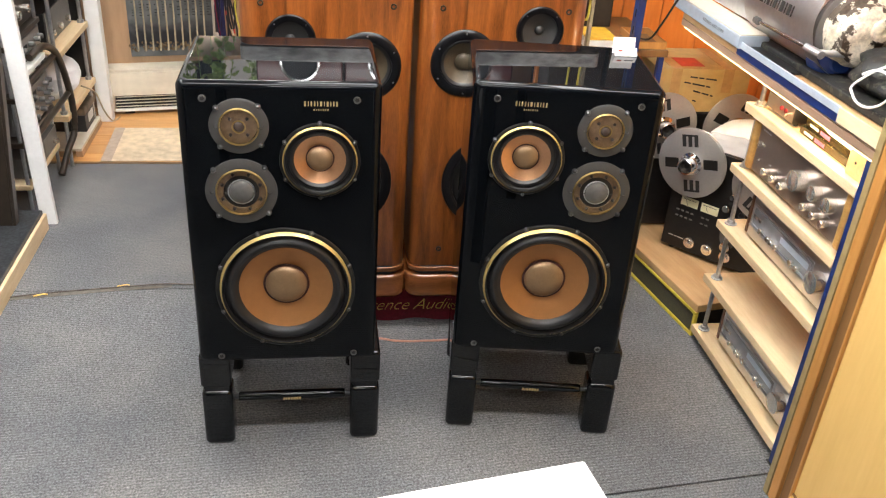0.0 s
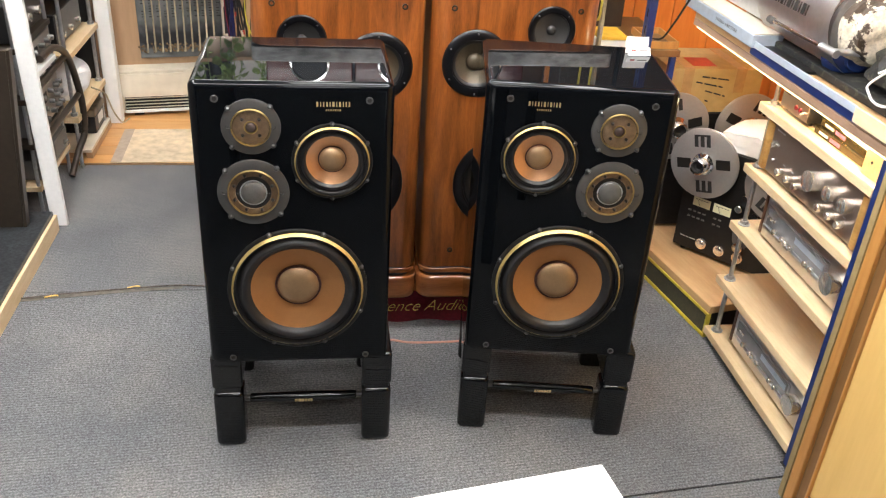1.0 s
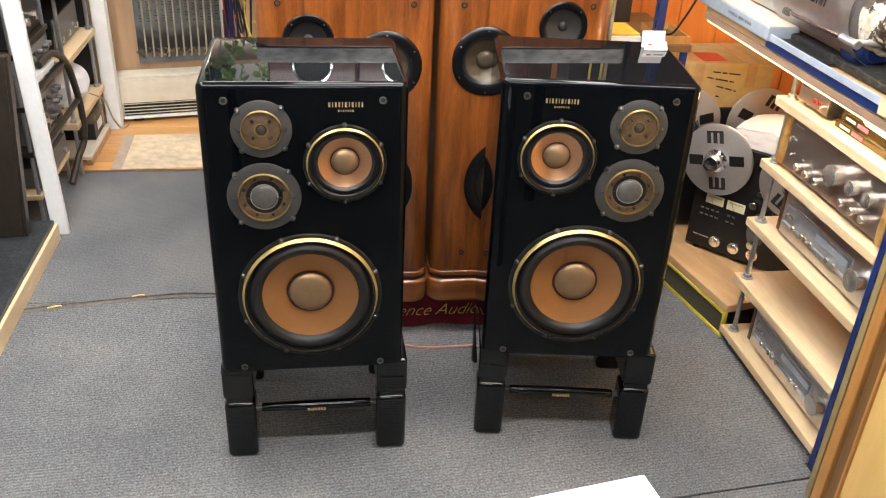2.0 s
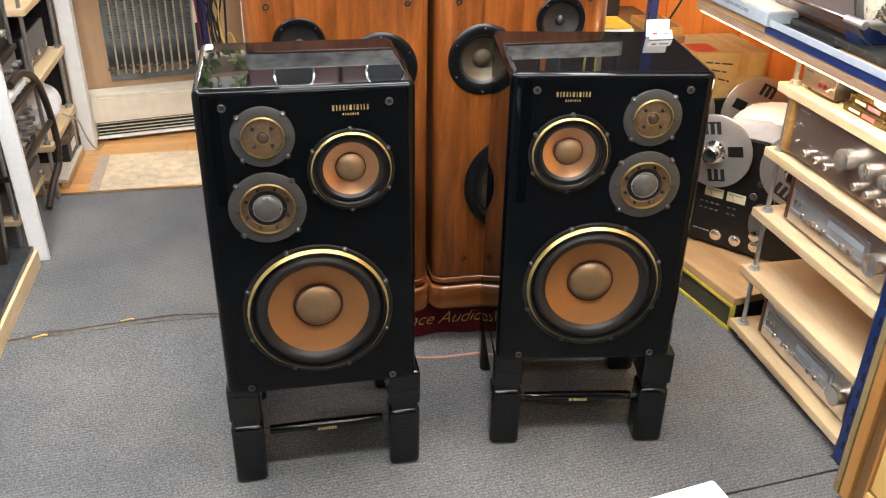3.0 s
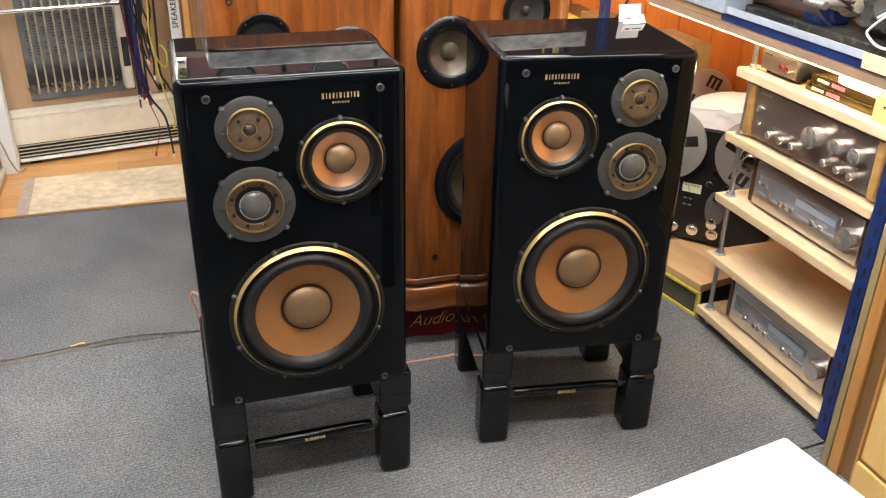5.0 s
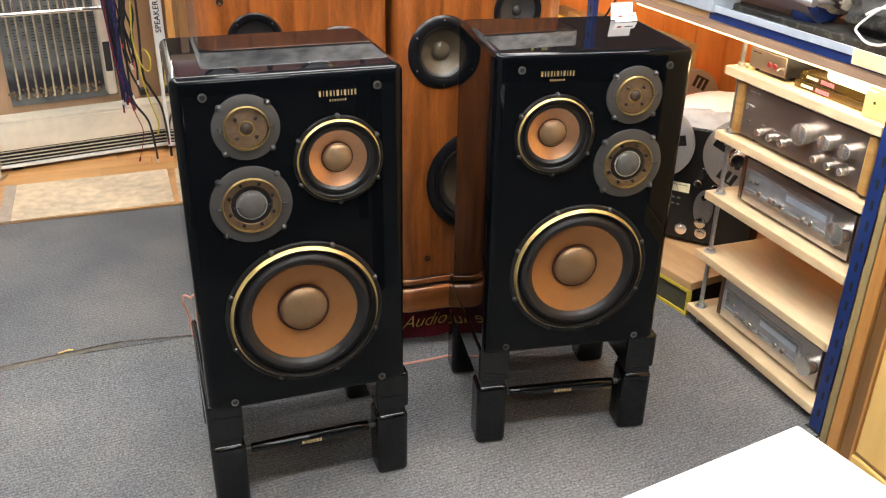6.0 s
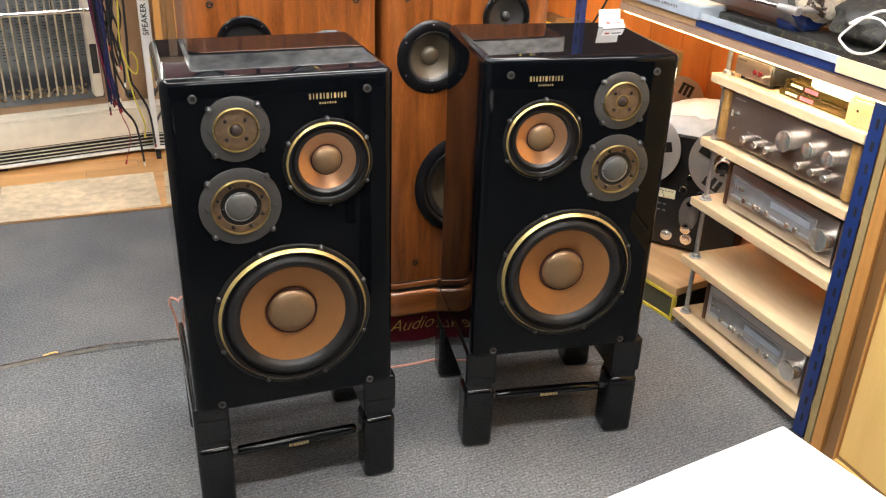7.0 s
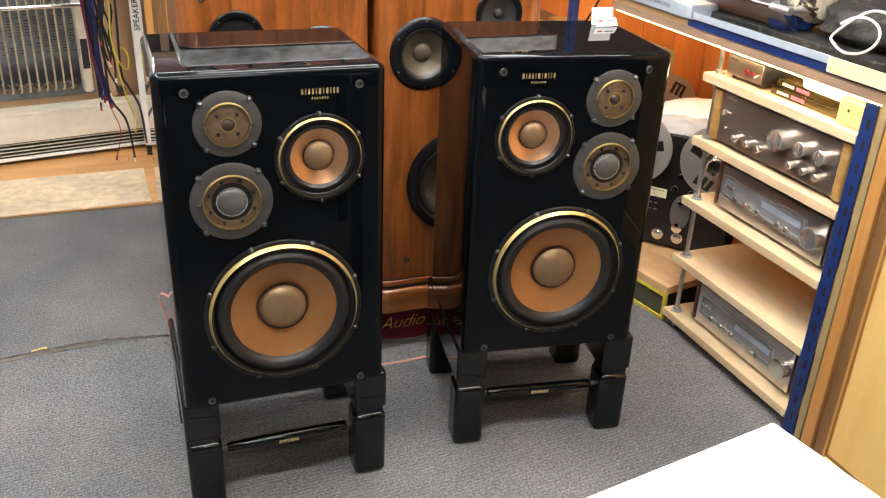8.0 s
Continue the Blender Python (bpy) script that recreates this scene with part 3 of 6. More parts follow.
def monitor_speaker(m, side, label):
    """side 1: tweeters at the left of the front; -1 mirrored."""
    t = thing("loudspeaker", m, label, "loudspeaker", "black monitor loudspeakers")
    xt, xm, xb = -0.097 * side, -0.099 * side, 0.089 * side
    zt, zm, zb, zw = 0.676, 0.509, 0.590, 0.232
    part("cabinet", shell(CW, CD, 0, CH, 0.022, 0.016, [(xt, zt, 0.045), (xm, zm, 0.06), (xb, zb, 0.086), (0, zw, 0.163)], 10), M_LACQUER, t, "gloss black lacquered cabinet")
    # woofer
    w = part("woofer", lathe([(0.164, -0.02), (0.164, 0.0035), (0.168, 0.005), (0.175, 0.005), (0.1775, 0.003), (0.1775, 0.0)], 72, None, (0, 0, zw)), M_DARKRIM, t, "black woofer rim")
    part("gold_ring", lathe([(0.1675, 0.005), (0.1665, 0.0065), (0.1628, 0.0135), (0.1618, 0.0142)], 72, None, (0, 0, zw)), M_GOLD, w, "gold ring")
    part("lip", lathe([(0.1618, 0.0142), (0.1600, 0.0142), (0.1585, 0.010), (0.1575, 0.001)], 72, None, (0, 0, zw)), M_DARKRIM, w)
    part("surround", lathe([(0.158, 0.001), (0.155, 0.000), (0.151, 0.004), (0.146, 0.010), (0.139, 0.0135), (0.132, 0.012), (0.126, 0.006), (0.122, 0.001), (0.119, -0.001)], 72, None, (0, 0, zw)), M_RUBBER, w, "black rubber surround")
    part("cone", lathe([(0.1195, -0.0005), (0.117, -0.002), (0.09, -0.0115), (0.056, -0.0255)], 72, None, (0, 0, zw)), M_CONE, w, "bronze cone")
    part("cap_ring", lathe([(0.0595, -0.0235), (0.0585, -0.020), (0.0545, -0.0195), (0.053, -0.0215)], 48, None, (0, 0, zw)), M_CAPRING, w, "dark red ring")
    part("dust_cap", lathe([(0.054, -0.021)] + [(0.054 * math.cos(a), -0.021 + 0.02 * math.sin(a)) for a in (0.25, 0.5, 0.75, 1.0, 1.25)] + [(0, -0.001)], 48, None, (0, 0, zw)), M_CAP, w, "bronze dust cap")
    bolts(w, 8, 0.174, 0, zw, 22.5, 0.0065, 0.006)
    # midrange
    w = part("midrange", lathe([(0.087, -0.02), (0.087, 0.0045), (0.09, 0.006), (0.095, 0.005), (0.0965, 0.003), (0.0965, 0)], 64, None, (xb, 0, zb)), M_DARKRIM, t, "dark midrange rim")
    part("gold_ring", lathe([(0.0898, 0.0055), (0.0892, 0.0065), (0.0870, 0.0115), (0.0862, 0.012)], 64, None, (xb, 0, zb)), M_GOLD, w, "gold ring")
    part("lip", lathe([(0.0862, 0.012), (0.0852, 0.012), (0.0842, 0.008), (0.0835, 0.000)], 64, None, (xb, 0, zb)), M_DARKRIM, w)
    part("surround", lathe([(0.0838, 0.0), (0.082, -0.002), (0.076, -0.002), (0.073, 0.002), (0.068, 0.003), (0.064, -0.001), (0.062, -0.004)], 64, None, (xb, 0, zb)), M_RUBBER, w, "black surround")
    part("cone", lathe([(0.0625, -0.0035), (0.061, -0.0045), (0.046, -0.0095), (0.033, -0.0155)], 64, None, (xb, 0, zb)), M_COPPER, w, "polished copper cone")
    part("cap_ring", lathe([(0.0345, -0.0152), (0.034, -0.0125), (0.032, -0.0125), (0.031, -0.015)], 40, None, (xb, 0, zb)), M_CAPRING, w)
    part("dust_cap", lathe([(0.032, -0.0135)] + [(0.032 * math.cos(a), -0.0135 + 0.017 * math.sin(a)) for a in (0.25, 0.5, 0.75, 1.0, 1.25)] + [(0, 0.0035)], 40, None, (xb, 0, zb)), M_CAP, w)
    bolts(w, 6, 0.0955, xb, zb, 30, 0.0055, 0.007)
    # upper midrange dome
    w = part("upper_midrange", lathe([(0.0605, -0.01), (0.0605, 0.006), (0.063, 0.0065), (0.08, 0.0045), (0.0845, 0.003), (0.0855, 0)], 64, None, (xm, 0, zm)), M_FLANGE, t, "grey metal flange")
    part("gold_ring", lathe([(0.0616, 0.0064), (0.0612, 0.0075), (0.0594, 0.0110), (0.0586, 0.0112), (0.0575, 0.003)], 64, None, (xm, 0, zm)), M_OLDGOLD, w, "gold ring")
    part("plate", lathe([(0.058, 0.003), (0.055, 0.004), (0.043, 0.004), (0.042, 0.001)], 56, None, (xm, 0, zm)), M_PLATE, w, "perforated bronze ring")
    part("dark_ring", lathe([(0.0425, 0.001), (0.04, 0.0018), (0.033, 0.0018), (0.031, 0.0)], 48, None, (xm, 0, zm)), M_DARKRIM, w)
    part("rim", lathe([(0.0325, 0.0012), (0.0325, 0.0035), (0.030, 0.0035), (0.030, 0.001)], 48, None, (xm, 0, zm)), M_SILVER, w)
    part("dome", lathe([(0.0305, 0.002)] + [(0.0305 * math.cos(a), 0.002 + 0.011 * math.sin(a)) for a in (0.25, 0.5, 0.75, 1.0, 1.25)] + [(0, 0.013)], 40, None, (xm, 0, zm)), M_DOME, w, "grey dome")
    bolts(w, 8, 0.0485, xm, zm, 22.5, 0.0048, 0.0065, M_SCREW)
    bolts(w, 4, 0.0845, xm, zm, 48, 0.0068, 0.0075)
    for s in (-1, 1):
        part("lead", tube([(xm + s * 0.026, -0.006, zm), (xm + s * 0.034, -0.009, zm - 0.001), (xm + s * 0.04, -0.005, zm)], 0.0011, 6), M_DARKRIM, w)
        part("hook", tube([(xm + s * 0.058, -0.006, zm), (xm + s * 0.065, -0.011, zm), (xm + s * 0.071, -0.011, zm), (xm + s * 0.073, -0.005, zm + 0.003)], 0.0012, 6), M_DARKRIM, w)
    # tweeter
    w = part("tweeter", lathe([(0.0455, -0.01), (0.0455, 0.006), (0.048, 0.0065), (0.064, 0.0045), (0.0675, 0.003), (0.0685, 0)], 56, None, (xt, 0, zt)), M_FLANGE, t, "grey metal flange")
    part("gold_ring", lathe([(0.0468, 0.0064), (0.0464, 0.0075), (0.0448, 0.0110), (0.0440, 0.0112), (0.0428, 0.004)], 56, None, (xt, 0, zt)), M_OLDGOLD, w, "gold ring")
    part("plate", lathe([(0.042, 0.004), (0.039, 0.0055), (0.0165, 0.0055), (0.015, 0.003)], 48, None, (xt, 0, zt)), M_PLATE, w, "bronze plate")
    part("throat", lathe([(0.0165, 0.0052), (0.016, 0.007), (0.0135, 0.007), (0.012, 0.003)], 32, None, (xt, 0, zt)), M_OLDGOLD, w)
    part("dome", lathe([(0.0125, 0.0035)] + [(0.0125 * math.cos(a), 0.0035 + 0.008 * math.sin(a)) for a in (0.3, 0.6, 0.9, 1.2)] + [(0, 0.0115)], 28, None, (xt, 0, zt)), M_BROWNDOME, w)
    bolts(w, 4, 0.0275, xt, zt, 45, 0.0048, 0.0075, M_SCREW)
    bolts(w, 4, 0.067, xt, zt, 48, 0.0065, 0.0075)
    for s in (-1, 1):
        part("hook", tube([(xt + s * 0.042, -0.007, zt), (xt + s * 0.048, -0.011, zt - 0.001), (xt + s * 0.054, -0.011, zt - 0.001), (xt + s * 0.056, -0.005, zt + 0.003)], 0.0012, 6), M_DARKRIM, w)
    # grille sockets, badge
    for sx in (-1, 1):
        for z in (0.743, 0.022):
            s = part("grille_socket", lathe([(0.0088, 0), (0.0088, 0.002), (0.0078, 0.003), (0.0062, 0.003), (0.0055, 0.0022), (0.0054, 0.0003)], 20, None, (sx * 0.1755, 0, z)), M_FLANGE, t)
            part("hole", lathe([(0.0058, 0.0004), (0.0052, 0.0009), (0, 0.0009)], 16, None, (sx * 0.1755, 0, z)), M_DARK, s, "", False)
    part("badge", bars([0.0045, 0.002, 0.0035, 0.0035, 0.002, 0.005, 0.002, 0.0045, 0.002, 0.003, 0.0035], 0.0115, 0.0042, -0.0012, 0.092 * side, 0.733), M_GILT, t, "gilt badge of plain bars", False)
    part("model_plate", bars([0.003, 0.002, 0.003, 0.002, 0.003, 0.002, 0.003], 0.0044, 0.0028, -0.0012, 0.092 * side, 0.7185), M_GILT, t, "", False)
    return t


def speaker_stand(m, label):
    t = thing("speaker_stand", m, label, "speaker stand", "black speaker stands")
    hw, lw, d0, d1 = 0.2475, 0.083, 0.028, 0.455
    for sx in (-1, 1):
        xo, xi = sx * hw, sx * (hw - lw)
        x0, x1 = min(xo, xi), max(xo, xi)
        for y0 in (d0, d1 - lw):
            bm = box(x0, x1, y0, y0 + lw, 0, 0.19, 0.015, None, 4)
            part("leg", bm, M_STANDLACQUER, t)
            part("neck", box(x0 + 0.007, x1 - 0.007, y0 + 0.007, y0 + lw - 0.007, 0.184, 0.21, 0.003), M_STANDLACQUER, t)
        part("side_rail", box(x0, x1, d0, d1, 0.206, STAND, 0.009, None, 4), M_STANDLACQUER, t)
    for y in (d0 + lw / 2, d1 - lw / 2):
        xi = hw - lw
        bm = rod((-xi - 0.01, y, 0.142), (xi + 0.01, y, 0.142), 0.008, 16)
        part("pin", bm, M_BOLT, t)
        prof = [(0, -0.15), (0.0105, -0.15), (0.012, -0.146), (0.013, -0.1), (0.014, 0), (0.013, 0.1), (0.012, 0.146), (0.0105, 0.15), (0, 0.15)]
        part("crossbar", lathe(prof, 24, None, (0, 0, 0), Matrix.Translation((0, y, 0.142)) @ Matrix.Rotation(radians(90), 4, "Z")), M_STANDLACQUER, t, "gloss black turned crossbar")
    part("badge", bars([0.006, 0.003, 0.007, 0.006, 0.007, 0.006, 0.006], 0.009, 0.0015, d0 + lw / 2 - 0.0155, 0, 0.138), M_GILT, t, "", False)
    return t


ML, MR = pose(-0.006, 1.933, 0, 0, 0, 0), pose(0.682, 1.938, -0.003, 0, 0, -7.6)
speaker_stand(pose(-0.001, 1.933, 0), "black lacquered stand of square legs with a crossbar")
speaker_stand(pose(0.693, 1.936, 0, 0, 0, -8.6), "black lacquered stand of square legs with a crossbar")
monitor_speaker(ML @ pose(0, 0, STAND + 0.001), 1, "gloss black four-way loudspeaker with bronze cones on a stand")
monitor_speaker(MR @ pose(0, 0, STAND + 0.004), -1, "gloss black four-way loudspeaker with bronze cones, toed in on a stand")

# ---- tall wooden loudspeakers ----


def tall_speaker(m, side, label, xw, over, zt, zm):
    """side 1: tweeter at the left."""
    t = thing("floor_loudspeaker", m, label, "loudspeaker", "tall wooden loudspeakers")
    W, D, z0, z1 = 0.508, 0.42, 0.135, 1.183
    xt, xm = -0.108 * side, 0.115 * side
    part("cabinet", shell(W, D, 0.255, z1, 0.045, 0.004, [(xt, zt, 0.06), (xm, zm, 0.09), (xw, 0.57, 0.14)], 10), M_TALL, t, "cherry veneered cabinet")
    part("gap", shell(W - 0.03, D - 0.03, 0.224, 0.2545, 0.04, 0.001), M_DARK, t)
    part("base_trim", moved(shell(W + 0.006, D, 0.234, 0.252, 0.046, 0.003), Matrix.Translation((0, -0.003, 0))), M_TALLBASE, t)
    part("base", moved(shell(W + 0.02, D + 0.02, z0, 0.222, 0.055, 0.012), Matrix.Translation((0, -0.012, 0))), M_TALLBASE, t, "rounded wooden base")
    part("top_slab", moved(shell(W + over, D, z1 + 0.002, 1.229, 0.02, 0.003), Matrix.Translation((over / 2, 0, 0))), M_MARBLE, t, "grey marbled top slab")
    a = part("tweeter", lathe([(0.05, -0.02), (0.053, 0.004), (0.058, 0.007), (0.07, 0.006), (0.0735, 0)], 56, None, (xt, 0, zt)), M_TALLRIM, t, "black tweeter flange")
    part("cone", lathe([(0.0535, 0.001), (0.05, -0.001), (0.03, -0.006), (0.014, -0.01)], 48, None, (xt, 0, zt)), M_TALLDOME, a)
    part("dome", lathe([(0.0145, -0.009), (0.012, -0.004), (0.007, -0.001), (0, 0)], 28, None, (xt, 0, zt)), M_TALLDOME, a)
    bolts(a, 4, 0.064, xt, zt, 45, 0.003, 0.006)
    a = part("midrange", lathe([(0.072, -0.03), (0.075, 0.006), (0.08, 0.008), (0.095, 0.007), (0.102, 0.003), (0.104, 0)], 64, None, (xm, 0, zm)), M_TALLRIM, t, "black midrange rim")
    part("surround", lathe([(0.076, 0.002), (0.072, 0.004), (0.066, 0.002), (0.062, -0.003)], 56, None, (xm, 0, zm)), M_RUBBER, a)
    part("cone", lathe([(0.0625, -0.0025), (0.05, -0.011), (0.026, -0.022)], 56, None, (xm, 0, zm)), M_TALLCONE, a, "tan cone")
    part("dust_cap", lathe([(0.027, -0.021)] + [(0.027 * math.cos(v), -0.021 + 0.014 * math.sin(v)) for v in (0.3, 0.6, 0.9, 1.2)] + [(0, -0.007)], 36, None, (xm, 0, zm)), M_TALLCONE, a)
    bolts(a, 6, 0.092, xm, zm, 30, 0.003, 0.0095)
    a = part("woofer", lathe([(0.123, -0.03), (0.128, 0.006), (0.136, 0.012), (0.15, 0.01), (0.16, 0.004), (0.161, 0)], 72, None, (xw, 0, 0.57)), M_TALLRIM, t, "black woofer rim")
    part("surround", lathe([(0.129, 0.002), (0.122, 0.007), (0.112, 0.004), (0.104, -0.004)], 64, None, (xw, 0, 0.57)), M_RUBBER, a)
    part("cone", lathe([(0.105, -0.0035), (0.08, -0.018), (0.045, -0.038)], 64, None, (xw, 0, 0.57)), M_TALLCONE, a)
    part("dust_cap", lathe([(0.046, -0.037)] + [(0.046 * math.cos(v), -0.037 + 0.02 * math.sin(v)) for v in (0.3, 0.6, 0.9, 1.2)] + [(0, -0.017)], 40, None, (xw, 0, 0.57)), M_TALLCONE, a)
    for sx in (-1, 1):
        for z in (1.13, 0.322):
            part("grille_socket", lathe([(0.009, 0), (0.009, 0.002), (0.007, 0.003), (0.005, 0.002), (0.0045, -0.0005), (0, -0.0005)], 20, None, (sx * 0.19 if z > 1 else sx * 0.155, 0, z)), M_DARKRIM, t)
    return t


tall_speaker(pose(0.112, 2.527, 0), 1, "tall cherry loudspeaker with black driver rims and rounded base", 0.04, 0.0, 1.026, 0.95)
tall_speaker(pose(0.637, 2.527, 0), -1, "tall cherry loudspeaker with black driver rims and rounded base", 0.0, 0.055, 1.07, 0.965)
single("low_plinth", box(-0.12, 0.92, 2.6, 2.99, 0.0, 0.134, 0.003), M_PINE, "low pale wooden plinth under the tall loudspeakers", "plinth")
banner = thing("banner", None, "burgundy velvet banner with gold script hung on a plinth", "banner")
bm = bmesh.new()
cols, rws = 60, 6
grid = [[bm.verts.new((-0.11 + 1.02 * i / cols, 2.59 - 0.008 * math.sin(i * 0.55) * (1 - k / rws) - 0.012 * (1 - k / rws) ** 3, 0.004 + 0.124 * k / rws)) for i in range(cols + 1)] for k in range(rws + 1)]
for k in range(rws):
    for i in range(cols):
        bm.faces.new((grid[k][i], grid[k][i + 1], grid[k + 1][i + 1], grid[k + 1][i]))
bmesh.ops.solidify(bm, geom=bm.faces[:], thickness=0.003)
part("cloth", bm, M_BURGUNDY, banner)
part("script", moved(lettering("Reference Audio", 0.066, 0.0012, 0.45, 0.95, -0.0016), Matrix.Translation((0.35, 2.573, 0.068))), M_GOLDTHREAD, banner, "gold embroidered script", False)
part("flourish", tube([(0.58, 2.572, 0.06), (0.62, 2.572, 0.085), (0.66, 2.572, 0.06), (0.63, 2.572, 0.045), (0.68, 2.572, 0.05), (0.73, 2.572, 0.07)], 0.0025, 6), M_GOLDTHREAD, banner)
single("speaker_cable", tube([(0.1, 2.43, 0.004), (0.264, 2.462, 0.004), (0.34, 2.445, 0.004), (0.42, 2.44, 0.004), (0.55, 2.448, 0.004), (0.7, 2.5, 0.004)], 0.004, 8), M_COPPERWIRE, "salmon pink speaker cable lying on the carpet", "cable")
single("floor_cable", tube([(-1.04, 2.765, 0.004), (-0.9, 2.795, 0.004), (-0.7, 2.822, 0.004), (-0.5, 2.845, 0.004), (-0.42, 2.84, 0.005), (-0.2, 2.81, 0.004)], 0.0026, 8), M_CLEARWIRE, "thin clear brown cable lying along the carpet seam", "cable")

single("seam_tape", slab([(-1.6, 2.7), (-1.02, 2.752), (-0.7, 2.8), (-0.46, 2.826), (-0.46, 2.842), (-0.7, 2.822), (-1.02, 2.776), (-1.6, 2.722)], 0.0015, 0.0025), mat("dull_brown_tape", (0.12, 0.105, 0.085), 0.45, 0, 0.35, 40), "worn brown tape along the carpet seam", "tape", smooth=False)
single("wire_end", tube([(-0.655, 2.829, 0.007), (-0.625, 2.838, 0.008), (-0.612, 2.838, 0.006)], 0.0022, 6), M_GOLDTHREAD, "short bare copper wire end on the carpet", "wire", "wire ends")
single("wire_end", tube([(-0.93, 2.772, 0.007), (-0.9, 2.782, 0.008), (-0.885, 2.784, 0.006)], 0.0028, 6), M_GOLDTHREAD, "short bare copper wire end on the carpet", "wire", "wire ends")
single("speaker_cable", tube([(-0.19, 2.33, 0.35), (-0.25, 2.415, 0.37), (-0.262, 2.42, 0.35), (-0.252, 2.42, 0.31), (-0.235, 2.425, 0.16), (-0.18, 2.44, 0.006), (0.1, 2.43, 0.005)], 0.0035, 8), M_COPPERWIRE, "salmon pink cable hanging behind a loudspeaker", "cable")

# ---- white table ----
tbl = thing("table", pose(0.471, 0.953, 0, 0, 0, 9.4), "white topped table standing on the grey carpet", "table")
part("tabletop", box(-1.0, 0, -0.75, 0, 0.81, 0.839, 0.004), M_WHITETABLE, tbl)
for x in (-0.95, -0.06):
    for y in (-0.7, -0.06):
        part("leg", box(x, x + 0.04, y, y + 0.04, 0, 0.809, 0.003), M_BLACK, tbl)

# ---- shelf of amplifiers ----
rack = thing("shelf_unit", None, "pine board shelf unit on threaded steel rods", "shelf")
SHELF_Z = [0.898, 0.692, 0.486, 0.275, 0.064]
for z in SHELF_Z:
    part("board", box(1.4, 1.79, 1.79, 2.42, z - 0.028, z, 0.003), M_PINE, rack, "pine shelf board")
for x, y in ((1.432, 2.385), (1.75, 2.385)):
    part("threaded_rod", rod((x, y, 0.0), (x, y, 1.0195), 0.0075, 12), M_ZINC, rack, "zinc plated threaded rod")
    for z in SHELF_Z:
        part("washer", rod((x, y, z), (x, y, z + 0.003), 0.02, 20), M_ZINC, rack)
        part("nut", rod((x, y, z + 0.003), (x, y, z + 0.014), 0.013, 6), M_ZINC, rack)
        part("nut", rod((x, y, z - 0.042), (x, y, z - 0.0285), 0.013, 6), M_ZINC, rack)


def on_shelf(y, z, x=1.43):
    """Pose of a thing whose front faces the aisle (-x): its local x runs towards the viewer's right (-y)."""
    return pose(x, y, z, 0, 0, -90)


def knob(parent, x, z, r, h, y=0.0, name="knob", material=None):
    part(name, lathe([(r * 0.95, 0), (r, 0.001), (r, h - 0.0015), (r * 0.9, h), (0, h)], 28, None, (x, y, z)), material or M_KNOB, parent)


# integrated amplifier, y 2.335 .. 1.815
a = thing("amplifier", on_shelf(2.09, SHELF_Z[1] + 0.002), "bronze-grey integrated amplifier with oak cheeks on a pine shelf", "amplifier", "hifi units")
hw = 0.265
part("case", box(-hw + 0.02, hw - 0.02, 0.004, 0.32, 0.012, 0.158, 0.003), M_GREYBOX, a)
part("fascia", box(-hw + 0.018, hw - 0.018, -0.004, 0.003, 0.012, 0.162, 0.002), M_ALUDARK, a, "brushed bronze-grey fascia")
part("top_edge", box(-hw + 0.02, hw - 0.02, 0.004, 0.012, 0.1585, 0.163, 0.001), M_SILVER, a)
for s in (-1, 1):
    part("cheek", box(s * hw - 0.0165, s * hw + 0.0165, -0.014, 0.32, 0.008, 0.168, 0.009, None, 3), M_OAKCHEEK, a, "oak side cheek")
    for y in (0.03, 0.28):
        part("foot", rod((s * 0.2, y, 0), (s * 0.2, y, 0.0125), 0.015, 16), M_BLACK, a)
Y0 = 2.09
knob(a, Y0 - 2.055, 0.100, 0.030, 0.034, -0.004)
knob(a, Y0 - 1.968, 0.103, 0.021, 0.026, -0.004)
knob(a, Y0 - 1.892, 0.104, 0.021, 0.026, -0.004)
for y in (2.236, 2.184, 2.134, 1.998, 1.945, 1.896):
    knob(a, Y0 - y, 0.047, 0.011, 0.022, -0.004)
    part("marker", box(Y0 - y - 0.006, Y0 - y + 0.006, -0.0052, -0.0042, 0.066, 0.0685), M_SILVER, a, "", False)
part("lever", box(Y0 - 2.300 - 0.004, Y0 - 2.300 + 0.004, -0.024, -0.0045, 0.1, 0.118, 0.0015), M_KNOB, a)
part("lever_base", box(Y0 - 2.300 - 0.014, Y0 - 2.300 + 0.014, -0.008, -0.0042, 0.106, 0.112, 0.001), M_KNOB, a)
knob(a, Y0 - 2.300, 0.06, 0.004, 0.006, -0.004, "button")
part("print", bars([0.03, 0.014], 0.004, 0.004, -0.005, -0.205, 0.15), M_SILVER, a, "", False)

sh = thing("paper_sheet", pose(1.432, 1.9, SHELF_Z[1] + 0.166, 0, 0, 3), "white folded paper lying on the amplifier", "paper")
part("leaf", box(0, 0.2, -0.075, 0.15, 0, 0.0015), M_WHITETABLE, sh)
part("upper_leaf", moved(box(0, 0.2, -0.075, 0.15, 0, 0.0012), Matrix.Translation((0.004, 0, 0.0022)) @ Matrix.Rotation(radians(2), 4, "Z")), M_WHITETABLE, sh)


